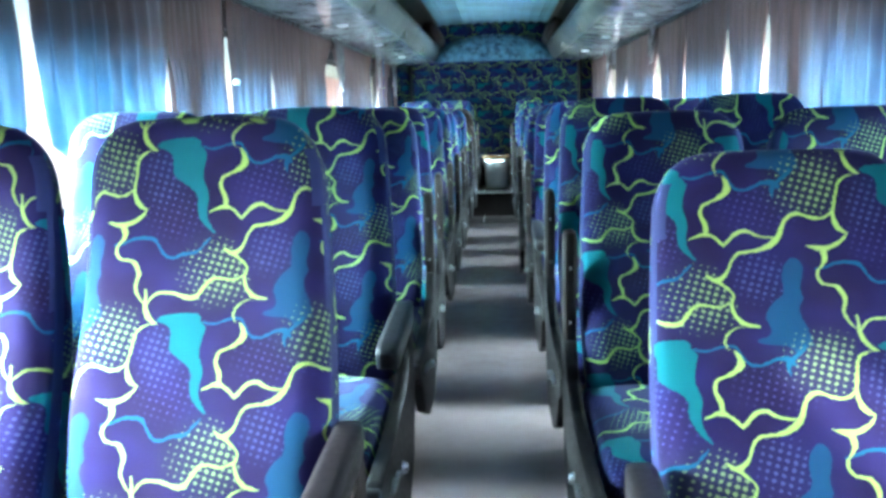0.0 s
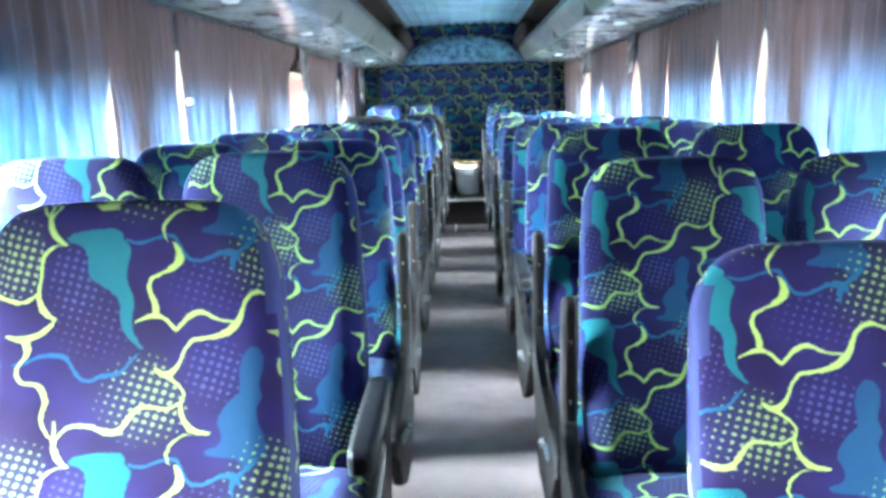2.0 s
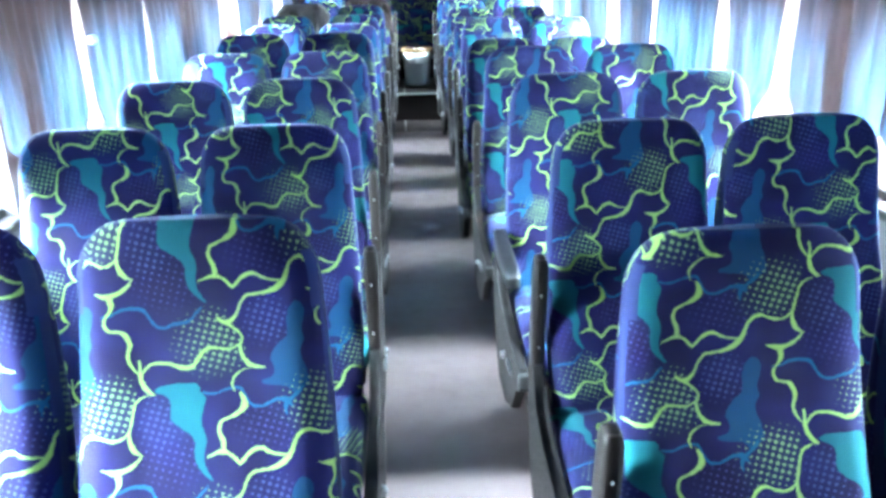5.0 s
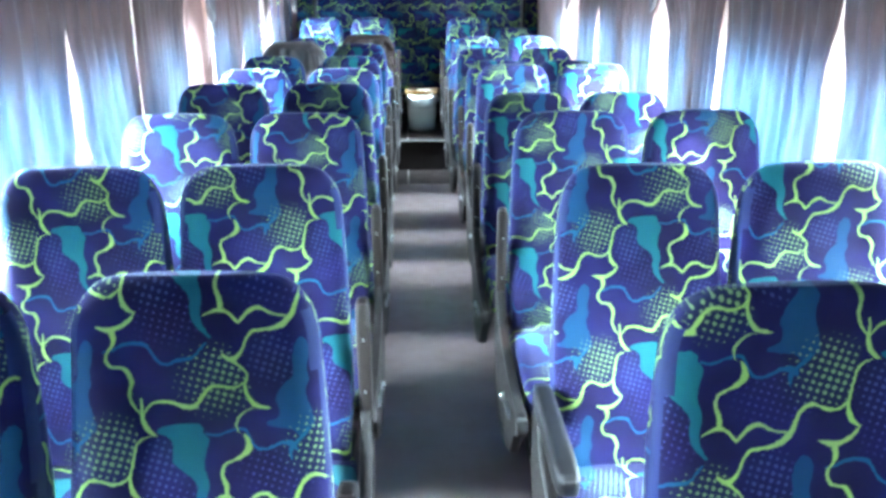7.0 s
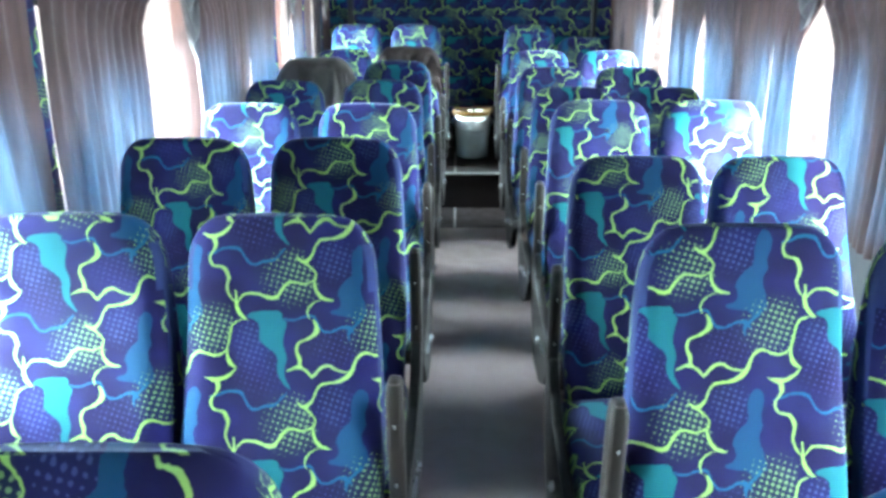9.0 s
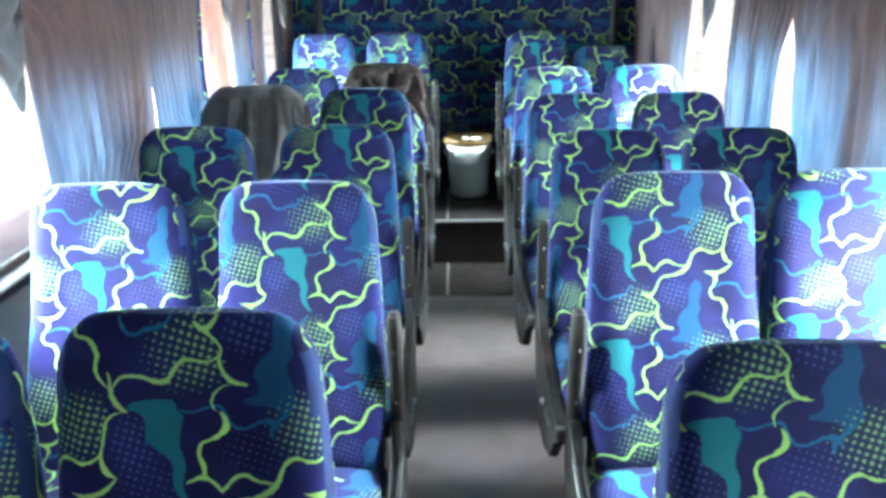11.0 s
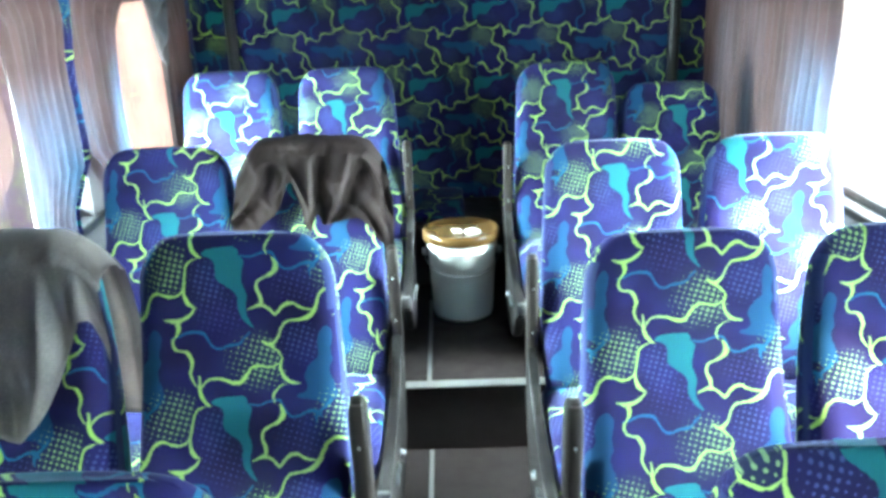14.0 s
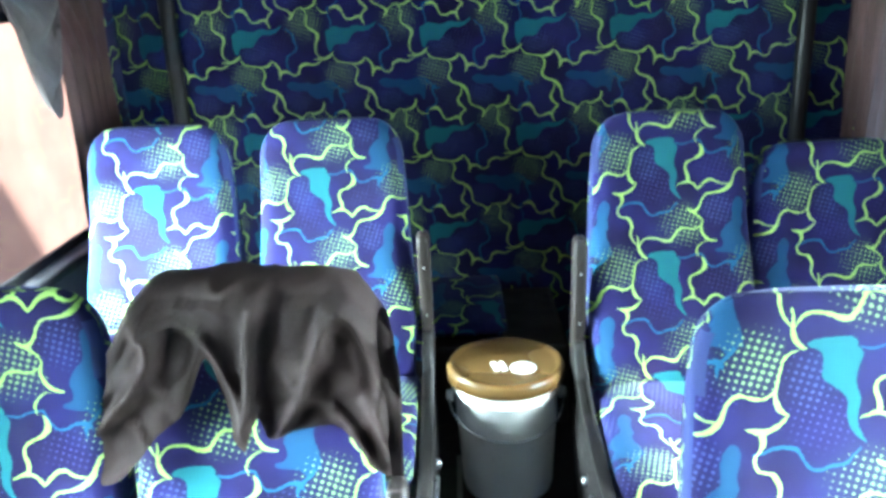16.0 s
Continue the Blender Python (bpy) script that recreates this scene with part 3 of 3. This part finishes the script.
rear = part("wall_rear", block((2.6, .06, 2.3), (0, REAR + .03, 1.1)), FABRIC, None, "rear wall covered in patterned moquette", smooth=False)
uv_flat(rear, lambda c: (c.z - .085, -.20 - c.x))
tagged(rear, kind="structure")
for x in (-1.0, 1.02):
    trim = part("rear_corner_trim", block((.05, .05, 1.3), (x, REAR - .03, 1.2), .02), BLACK, None, "black corner trim beside the rear wall")
    tagged(trim, kind="structure")
roof = slab("roof", -1.32, 1.32, FRONT - .06, REAR + .1, 2.2, 2.26, LINING, "coach roof")
# unseen wall in place of a windscreen, added to keep frontal light out
slab("wall_front", -1.30, 1.30, FRONT - .06, FRONT, -.08, 2.2, LINING, "unseen plain grey wall added at the coach front to keep light out")


# ---- ceiling, racks ----
def sweep(profile, y0, y1, steps=2):
    bm = bmesh.new()
    rings(bm, [[(x, y0 + (y1 - y0) * i / steps, z) for x, z in profile] for i in range(steps + 1)])
    return bm


bm = bmesh.new()
lines, ys = 150, [FRONT, 2, 5, 7.5, 9.0, REAR]
rings(bm, [[(-.66 + 1.32 * i / lines, y, 2.14 - .05 * abs(-.66 + 1.32 * i / lines) ** 2 + .013 * abs(math.sin(i * .26)) ** .6 + .0022 * math.sin(i * 1.35) + .003 * math.sin(i * .53 + y)) for i in range(lines + 1)] for y in ys], closed=False)
tagged(part("ceiling", bm, LINER, None, "pale blue pleated cloth ceiling lining"), kind="structure")

for side in (-1, 1):
    rack = tagged(new("luggage_rack"), "glossy pale overhead luggage rack running along the coach", "luggage rack")
    seg = [FRONT + .2, -.9, .7, 2.3, 3.9, 5.5, 7.1, 8.6, 9.70]
    for a, b in zip(seg, seg[1:]):
        prof = [(1.235, 1.675), (1.05, 1.668), (.80, 1.69), (.735, 1.70), (.73, 1.72), (.80, 1.715), (1.05, 1.70), (1.235, 1.71)]
        part("underside_panel", sweep([(side * x, z) for x, z in prof], a + .004, b - .004), RACK, rack, smooth=False)
    face = [(.728, 1.700), (.705, 1.705), (.655, 1.77), (.632, 1.83), (.648, 1.835), (.675, 1.78), (.728, 1.726)]
    part("front_rail", sweep([(side * x, z) for x, z in face], FRONT + .2, 9.70), RACK_FACE, rack, "beige front rail")
    tube = [(.632 + .013 * math.cos(a * math.pi / 6), 1.848 + .013 * math.sin(a * math.pi / 6)) for a in range(12)]
    part("hand_rail", sweep([(side * x, z) for x, z in tube], FRONT + .2, 9.70), STEEL, rack, "steel hand rail")
    for y in (1.5, 3.1, 4.7, 6.3, 7.9):
        part("bracket", block((.12, .03, .20), (side * .72, y, 1.79), .01), RACK_FACE, rack)
        part("reading_light", lathe([(.004, -.014), (.03, -.013), (.04, -.005), (.042, .004)], 20), PAIL, rack, "small white oval light",
             m=Matrix.Translation((side * .93, y + .35, 1.683)) @ Matrix.Diagonal((1, 1.5, 1, 1)))
    back = [(1.235, 1.74), (1.20, 1.9), (1.0, 2.1), (.66, 2.18), (.64, 2.12), (.68, 2.09), (.95, 2.02), (1.13, 1.87), (1.17, 1.73)]
    tagged(part("cove_trim", sweep([(side * x, z) for x, z in back], FRONT + .1, REAR - .02), COVE, None, "dark brown curved cove above the rack"), kind="structure")
    # rounded brown speaker pods at the end of the racks
    for y in (9.05, 9.42):
        ob = part("speaker_pod", lathe([(.02, 0), (.10, .01), (.145, .05), (.15, .10), (.12, .15), (.03, .17)], 28), COVE, None, "dark brown rounded pod between rack and ceiling",
                  m=Matrix.Translation((side * .74, y, 1.93)) @ Matrix.Rotation(radians(-60 * side), 4, "Y"))
        tagged(ob, category="speaker")

# arched bulge over the rear wall
bm = bmesh.new()
loops = []
for k in range(13):
    e = k / 12
    r = math.sqrt(max(0.0, 1 - e * e)) if k < 12 else 0.02
    y = REAR - .005 - .30 * e
    loops.append([(.72 * r * math.cos(math.pi * i / 40), y, 1.70 + .31 * r * math.sin(math.pi * i / 40)) for i in range(41)])
skin = rings(bm, loops, cap=False, closed=False)
for a, b in zip(skin, skin[1:]):                  # flat underside
    bm.faces.new((a[0], b[0], b[-1], a[-1]))
arch = part("rear_arch", bm, ARCH, None, "domed arch in glossy blue marbled vinyl above the rear wall")
uv_flat(arch, lambda c: (c.z * 1.2, c.x))
tagged(arch, kind="structure")


# ---- curtains ----
# y, half width, top; a fourth value is an added, unseen opening for light
GAPS = {
    -1: [(.78, .0, 1.5, .34), (1.88, .035, 1.62, .24), (2.80, .045, 1.4, .17), (3.47, .05, 1.45, .07), (4.22, .035, 1.42, .08), (4.86, .045, 2.2), (5.86, .28, 1.60), (7.0, .018, 1.24, .15), (7.89, .22, 1.66),
         (8.53, .04, 1.5, .14), (9.155, .25, 1.60)],
    1: [(.6, .04, 1.5), (1.78, -.012, 1.6, .05), (2.74, -.012, 1.5, .19), (3.38, .055, 1.5, .12), (3.95, .05, 1.45), (4.88, .04, 1.5), (5.72, .17, 1.50), (6.15, .03, 1.4), (7.12, .09, 1.42), (8.17, .38, 1.85)],
}


def edge(gap, z, sign):
    y, half, top = gap[:3]
    low = gap[3] if len(gap) > 3 else 0.0         # hems drawn apart unseen below the seat tops, added to light the seats
    half += low * max(0.0, min(1.0, (1.07 - z) / .12))
    t = max(0.0, min(1.0, (top - z) / min(.20, max(.05, top - 1.22))))
    wob = .012 * math.sin(9 * z + 5 * y + sign)
    return y + sign * (half * math.sin(t * math.pi / 2) + .002) + wob * t


def curtain(side, g0, g1, rnd, material, words):
    y0, y1 = g0[0], g1[0]
    bm = bmesh.new()
    nz, ny = 15, max(10, int((y1 - y0) / .011))
    pitch, ph = rnd.uniform(.065, .12), rnd.uniform(0, 6)
    rows = []
    for k in range(nz + 1):
        z = .76 + (1.675 - .76) * k / nz
        a, b = edge(g0, z, 1), edge(g1, z, -1)
        full = k / nz
        row = []
        for i in range(ny + 1):
            t = i / ny
            q = t * (y1 - y0)
            deep = .011 + .011 * (noise.noise((q * 3, side * 4, y0)))
            x = deep * math.sin(2 * math.pi * q / pitch + ph + 2.2 * noise.noise((q * 2.5, z * 1.2, y0)))
            x += .012 * noise.noise((q * 5, z * 2.0, y0 + 3))
            x += .020 * (1 - full) * noise.noise((q * 2, 7, y0))
            row.append((side * (1.172 + x), a + (b - a) * t, z))
        rows.append(row)
    rings(bm, rows, cap=False, closed=False)
    ob = part("curtain", bm, material, None, words)
    if side < 0 and abs(g0[0] - 3.47) < .05:
        part("hook", block((.024, .04, .026), (side * 1.145, g0[0] + .04, 1.285), .008), PAIL, ob, "small white plastic hook")
    if any(abs(g1[0] - y) < .05 for y in (8.53, 7.89)) and side < 0:
        bm = bmesh.new()
        strip = [[(row[i][0] - side * .006, row[i][1], row[i][2]) for i in range(ny - 6, ny + 1)] for row in rows]
        rings(bm, strip, cap=False, closed=False)
        uv_flat(part("border", bm, FABRIC, ob, "patterned moquette border"), lambda c: (c.y * 1.2, c.z))
    return tagged(ob, category="curtain", group="window curtains")


rnd = random.Random(5)
for side in (-1, 1):
    ends = [(FRONT + .25, .0, 1.2)] + GAPS[side] + [(9.74 if side < 0 else 9.9, .0, 1.2)]
    for g0, g1 in zip(ends, ends[1:]):
        curtain(side, g0, g1, rnd, CURTAIN, "grey mauve pleated curtain hanging over the windows")
    rail = part("curtain_rail", block((.03, REAR - FRONT - .5, .02), (side * 1.175, (REAR + FRONT) / 2, 1.665), .005), BLACK, None, "black curtain rail under the rack")
    tagged(rail, category="curtain rail", kind="structure")


def swag(side, y, half, low):
    """A hanging loop of satin at the top of a window."""
    bm = bmesh.new()
    rows = []
    for k in range(15):
        t = k / 14
        row = []
        for i in range(25):
            s = -1 + i / 12
            sag = (1 - s * s) ** 1.0 if abs(s) < 1 else 0
            z = 1.672 - t * (low * sag + .03)
            row.append((side * (1.135 - .028 * math.sin(t * 19) * (.3 + sag) * .5 - .02 * t * sag), y + half * s * (1 - .45 * t * t), z))
        rows.append(row)
    rings(bm, rows, cap=False, closed=False)
    ob = part("valance_swag", bm, SATIN, None, "grey satin swag hanging at a window top")
    tagged(ob, category="curtain", group="valance swags")


for side, y, half, low in ((-1, 5.98, .17, .36), (-1, 9.22, .20, .37), (1, 8.02, .16, .38), (1, 5.75, .13, .24), (-1, 7.95, .14, .28)):
    swag(side, y, half, low)

# ---- seats in their rows ----
# each pair of seats by row and side: base y, middle of the aisle seat and of the window seat, height of the backrest
PAIRS = {
    (1, -1): (.93, -.452, -.925, 1.127), (1, 1): (.90, .490, .955, 1.045),
    (2, -1): (1.72, -.453, -.915, 1.147), (2, 1): (1.69, .463, .925, 1.110),
    (3, -1): (2.50, -.440, -.895, 1.140), (3, 1): (2.37, .445, .870, 1.155),
    (4, -1): (3.22, -.455, -.885, 1.150), (4, 1): (3.17, .440, .875, 1.152),
    (5, -1): (4.09, -.457, -.880, 1.138), (5, 1): (3.99, .432, .875, 1.150),
    (6, -1): (4.86, -.457, -.900, 1.145), (6, 1): (4.82, .412, .825, 1.095),
    (7, -1): (5.70, -.455, -.910, 1.122), (7, 1): (5.68, .450, .875, 1.138),
    (8, -1): (6.48, -.465, -.935, 1.118), (8, 1): (6.54, .452, .900, 1.072),
    (9, -1): (7.25, -.452, -.910, 1.134), (9, 1): (7.28, .430, .880, 1.092),
    (10, -1): (8.14, -.440, -.868, 1.125), (10, 1): (8.01, .430, .884, 1.128),
    (11, -1): (9.06, -.428, -.890, 1.106), (11, 1): (8.97, .436, .850, 1.106),
}
RECLINED = {(1, 1): 9, (6, 1): 5, (8, 1): 6, (9, 1): 3}          # degrees past the usual rake
BACK_TOP = 1.122
seats = {}
protos = {}
LOWERED = {(1, 0), (1, 1), (2, 0), (4, 1)}
for k in range(1, 12):
    for side in (-1, 1):
        y, x_aisle, x_window, top = PAIRS[k, side]
        for place in ("aisle", "window"):
            arm = "none" if place == "window" else "down" if (k, max(side, 0)) in LOWERED else "up"
            key = (side, arm, k == 11)
            lift = .13 if k == 11 else 0
            x = x_aisle if place == "aisle" else x_window
            back = RECLINED.get((k, side), 0)
            tall = top / (BACK_TOP - .0042 * back)
            m = Matrix.Translation((x, y - .0085 * back, lift)) @ pose(0, 0, 0, 0, 0, rnd.uniform(-1, 1)) @ Matrix.Diagonal((1.05 if k < 3 else 1, 1, tall, 1))
            if key not in protos:
                protos[key] = make_seat("passenger_seat", -side, arm, lift)
                seat = protos[key]
                seat.matrix_basis = m
            else:
                seat = copy_thing(protos[key], m)
                seat.matrix_basis = m
            words = "violet, lime and teal patterned coach seat"
            words += {"up": ", armrest folded up", "down": ", armrest folded down", "none": ", beside the window"}[arm]
            words += ", leaning back" if back else ""
            tagged(seat, words + (", rear row" if k == 11 else ""), "seat", "coach seats")
            for ch in seat.children:
                if ch.name.startswith("backrest"):
                    ch.matrix_basis = Matrix.Translation((0, .05, HINGE_Z)) @ Matrix.Rotation(radians(-back), 4, "X") @ Matrix.Translation((0, -.05, -HINGE_Z))
            seats[k, side, place] = seat
seats[11, 1, "window"].location.z -= .09
# how far the cloth was shifted when each cover was cut, in metres
CUTS = {
        (1, -1, "aisle"): (0.008, 0.229), (1, 1, "aisle"): (0.165, 0.222), (2, -1, "aisle"): (0.015, 0.170), (2, 1, "aisle"): (0.161, 0.261),
        (3, -1, "aisle"): (0.000, 0.127), (3, -1, "window"): (0.327, 0.264), (3, 1, "aisle"): (0.159, 0.280), (3, 1, "window"): (0.283, 0.157),
        (4, -1, "aisle"): (0.136, 0.302), (4, -1, "window"): (0.005, 0.026), (4, 1, "aisle"): (0.308, 0.009), (4, 1, "window"): (0.117, 0.162),
        (5, -1, "aisle"): (0.007, 0.086), (5, -1, "window"): (0.014, 0.230), (5, 1, "aisle"): (0.139, 0.039), (6, -1, "aisle"): (0.023, 0.015),
        (6, -1, "window"): (0.331, 0.075), (7, -1, "aisle"): (0.329, 0.052), (7, 1, "aisle"): (0.122, 0.292), (8, -1, "aisle"): (0.303, 0.188),
        (8, -1, "window"): (0.015, 0.257), (8, 1, "aisle"): (0.015, 0.139), (9, -1, "aisle"): (0.331, 0.217), (9, 1, "aisle"): (0.000, 0.102),
        (10, -1, "window"): (0.321, 0.087), (10, 1, "aisle"): (0.312, 0.259), (11, -1, "aisle"): (0.022, 0.021), (11, -1, "window"): (0.005, 0.053),
        (11, 1, "aisle"): (0.002, 0.261)}
for (k, side, place), seat in seats.items():
    cu, cv = CUTS.get((k, side, place), (rnd.uniform(0, .3), rnd.uniform(0, .3)))
    for ch in seat.children:
        if ch.name.startswith(("backrest", "cushion")):
            ch["cut"] = (cu, cv, 0.0)


# ---- jackets over seats ----
def crease(a, b, seed):
    """Sharp ridges, as in crumpled cloth."""
    return (1 - abs(2 * noise.noise((a, b, seed)))) ** 4


def jacket(seat_key, material, label, drop_front, seed, crumple, sleeve=True):
    """A jacket laid over the top of a backrest, with folds and an uneven hem."""
    seat = seats[seat_key]
    bm = bmesh.new()
    na, ns = 72, 64
    rows = []
    for j in range(ns + 1):
        t = -1 + 2 * j / ns                        # -1 front hem, 0 over the top, 1 back hem
        row = []
        for i in range(na + 1):
            q = -1 + 2 * i / na
            hem = drop_front(q) if t < 0 else .42
            d = abs(t) * hem
            s = BACK_LEN + .016
            r = .045
            if d < r * 1.2:
                a = d / (r * 1.2) * math.pi / 2
                y, z = math.copysign(r * math.sin(a), t), s - r * .55 * (1 - math.cos(a))
            else:
                y, z = math.copysign(r + .014 + .030 * min(1, d / .25), t), s - r * .55 - (d - r * 1.2)
            e = max(0.0, abs(q) - .55) / .45
            z -= .085 * e ** 2.2 * max(0, 1 - d / .5)
            wide = .208 + .020 * min(1, d / .2)
            grow = min(1.0, .25 + d / .12)
            fold = noise.noise((q * 2.2 + seed, d * 3.5, seed)) * .016
            fold += crumple * grow * (.030 * crease(q * 1.6 + d * 3.5, d * 3 - q * 1.3, seed) + .016 * crease(q * 2.4 - d * 7, d * 4 + q, seed + 5) + .006 * crease(q * 5 + d * 6, d * 9, seed + 9))
            fold += (1 - crumple) * max(0.0, min(1.0, (d - .05) / .12)) * .055 * (1 - abs(math.sin(7 * q + 2.2 * noise.noise((q * 1.5, d * 1.2, seed))))) ** 1.5
            y += .5 * fold if t > 0 else -abs(fold)
            row.append(rake((q * wide, y, z + .25 * abs(fold) * (d < .08))))
        rows.append(row)
    rings(bm, rows, cap=False, closed=False)
    bmesh.ops.solidify(bm, geom=list(bm.faces), thickness=.003)
    ob = part("jacket", bm, material, None, label, m=seat.matrix_basis.copy())
    # one sleeve hangs beside the backrest
    bm = bmesh.new()
    loops = []
    for j in range(21 if sleeve else 0):
        t = j / 20
        z, x = .70 - .50 * t, .205 + .030 * math.sin(2.2 * t)
        loop = []
        for i in range(22):
            a = 2 * math.pi * i / 22
            rr = 1 + .22 * noise.noise((math.cos(a) * 1.5, math.sin(a) * 1.5 + seed, 5 * t)) + .12 * crease(math.cos(a) + 3 * t, math.sin(a) * 2, seed)
            loop.append(rake((x + (.022 - .006 * t) * rr * math.cos(a), -.012 + (.058 - .016 * t) * rr * math.sin(a), z)))
        loops.append(loop)
    if sleeve:
        rings(bm, loops)
        part("sleeve", bm, material, ob, "hanging sleeve")
    bm = bmesh.new()
    loops = []
    for j in range(31):
        q = -1 + j / 15
        c = rake((q * .10, .058, BACK_LEN - .03 - .02 * q * q))
        loops.append([(c[0], c[1] + .016 * math.cos(a * math.pi / 5), c[2] + (.026 + .004 * math.sin(7 * q)) * math.sin(a * math.pi / 5)) for a in range(10)])
    rings(bm, loops)
    part("collar", bm, material, ob, "folded collar")
    return tagged(ob, category="jacket")


def black_hem(q):
    h = .265 + .02 * math.sin(4 * q + 1)
    for c, w, up in ((-.24, .13, .12), (.10, .05, .05), (.02, .09, -.03), (.95, .22, -.09), (-.88, .28, -.09)):
        h -= up * math.exp(-((q - c) / w) ** 2)
    return h


jacket((10, -1, "aisle"), JACKET, "crumpled black cotton jacket draped over a seat back", black_hem, 1.3, 1.0, sleeve=False)
jacket((9, -1, "window"), JACKET_GREY, "charcoal satin jacket draped over a window seat back", lambda q: .40 + .04 * math.sin(5 * q + .6) - .20 * math.exp(-((q - .85) / .25) ** 2), 4.1, .15, sleeve=False)

# ---- pail in the aisle ----
pail = tagged(new("pail"), "white plastic paint pail with a mustard lid standing in the aisle", "bucket")
pail.matrix_basis = Matrix.Translation((.012, 9.07, .251)) @ Matrix.Diagonal((1, 1, 1.08, 1))
part("body", lathe([(.02, .004), (.108, .0), (.118, .004), (.122, .02), (.136, .27), (.143, .272), (.143, .282), (.138, .285), (.139, .300), (.147, .302), (.147, .312), (.13, .314), (.02, .314)], 56), PAIL, pail)
lid = part("lid", lathe([(.149, .302), (.153, .304), (.154, .330), (.150, .338), (.142, .340), (.136, .334), (.128, .331), (.02, .331)], 56), LID, pail, "mustard yellow lid with a raised rim")
for x, w in ((-.028, .014), (-.008, .014)):
    part("print_bar", block((w, .05, .0016), (x, -.02, .3325), turn=Matrix.Rotation(.2, 4, "Z")), PAIL, lid, "white printed bar", smooth=False)
part("print_patch", lathe([(.002, .3345), (.03, .3345), (.034, .332)], 24), PAIL, lid, "white printed oval", m=Matrix.Translation((.045, -.03, 0)))
for s in (-1, 1):
    part("handle_lug", lathe([(.002, .02), (.013, .018), (.016, 0)], 14), PAIL, pail, m=Matrix.Translation((s * .14, 0, .25)) @ Matrix.Rotation(radians(90 * s), 4, "Y"))
bm = bmesh.new()
loops = []
for i in range(25):
    a = math.pi * i / 24
    c = Vector((.152 * math.cos(a), -.150 * math.sin(a), .25 - .055 * math.sin(a)))
    out = Vector((math.cos(a), -math.sin(a), 0))
    loops.append([c + out * .0025 * math.cos(b * math.pi / 4) + Vector((0, 0, .0025)) * math.sin(b * math.pi / 4) for b in range(8)])
rings(bm, loops)
part("wire_handle", bm, STEEL, pail, "thin wire handle hanging down")

# ---- engine cover and rear bench ----
box = tagged(new("engine_cover"), "dark brown vinyl engine cover box behind the pail", "engine cover")
part("body", block((.44, .49, .265), (-.005, 9.58, .40), .015), FLOOR_DARK, box, smooth=False)
cush = part("pad", block((.27, .44, .045), (-.10, 9.59, .567), .02, 4), FABRIC, box, "patterned pad")
uv_flat(cush, lambda c: (c.x, c.y * .8 + c.z))

# ---- outside ----
house = tagged(new("building"), "pale terracotta building wall seen through a rear window", "building")
part("wall", block((.3, 3.0, 2.7), (-2.4, 11.4, .27)), OUTSIDE, house, smooth=False)
part("plinth", block((.4, 3.1, .3), (-2.4, 11.4, -.95)), GROUND, house, smooth=False)
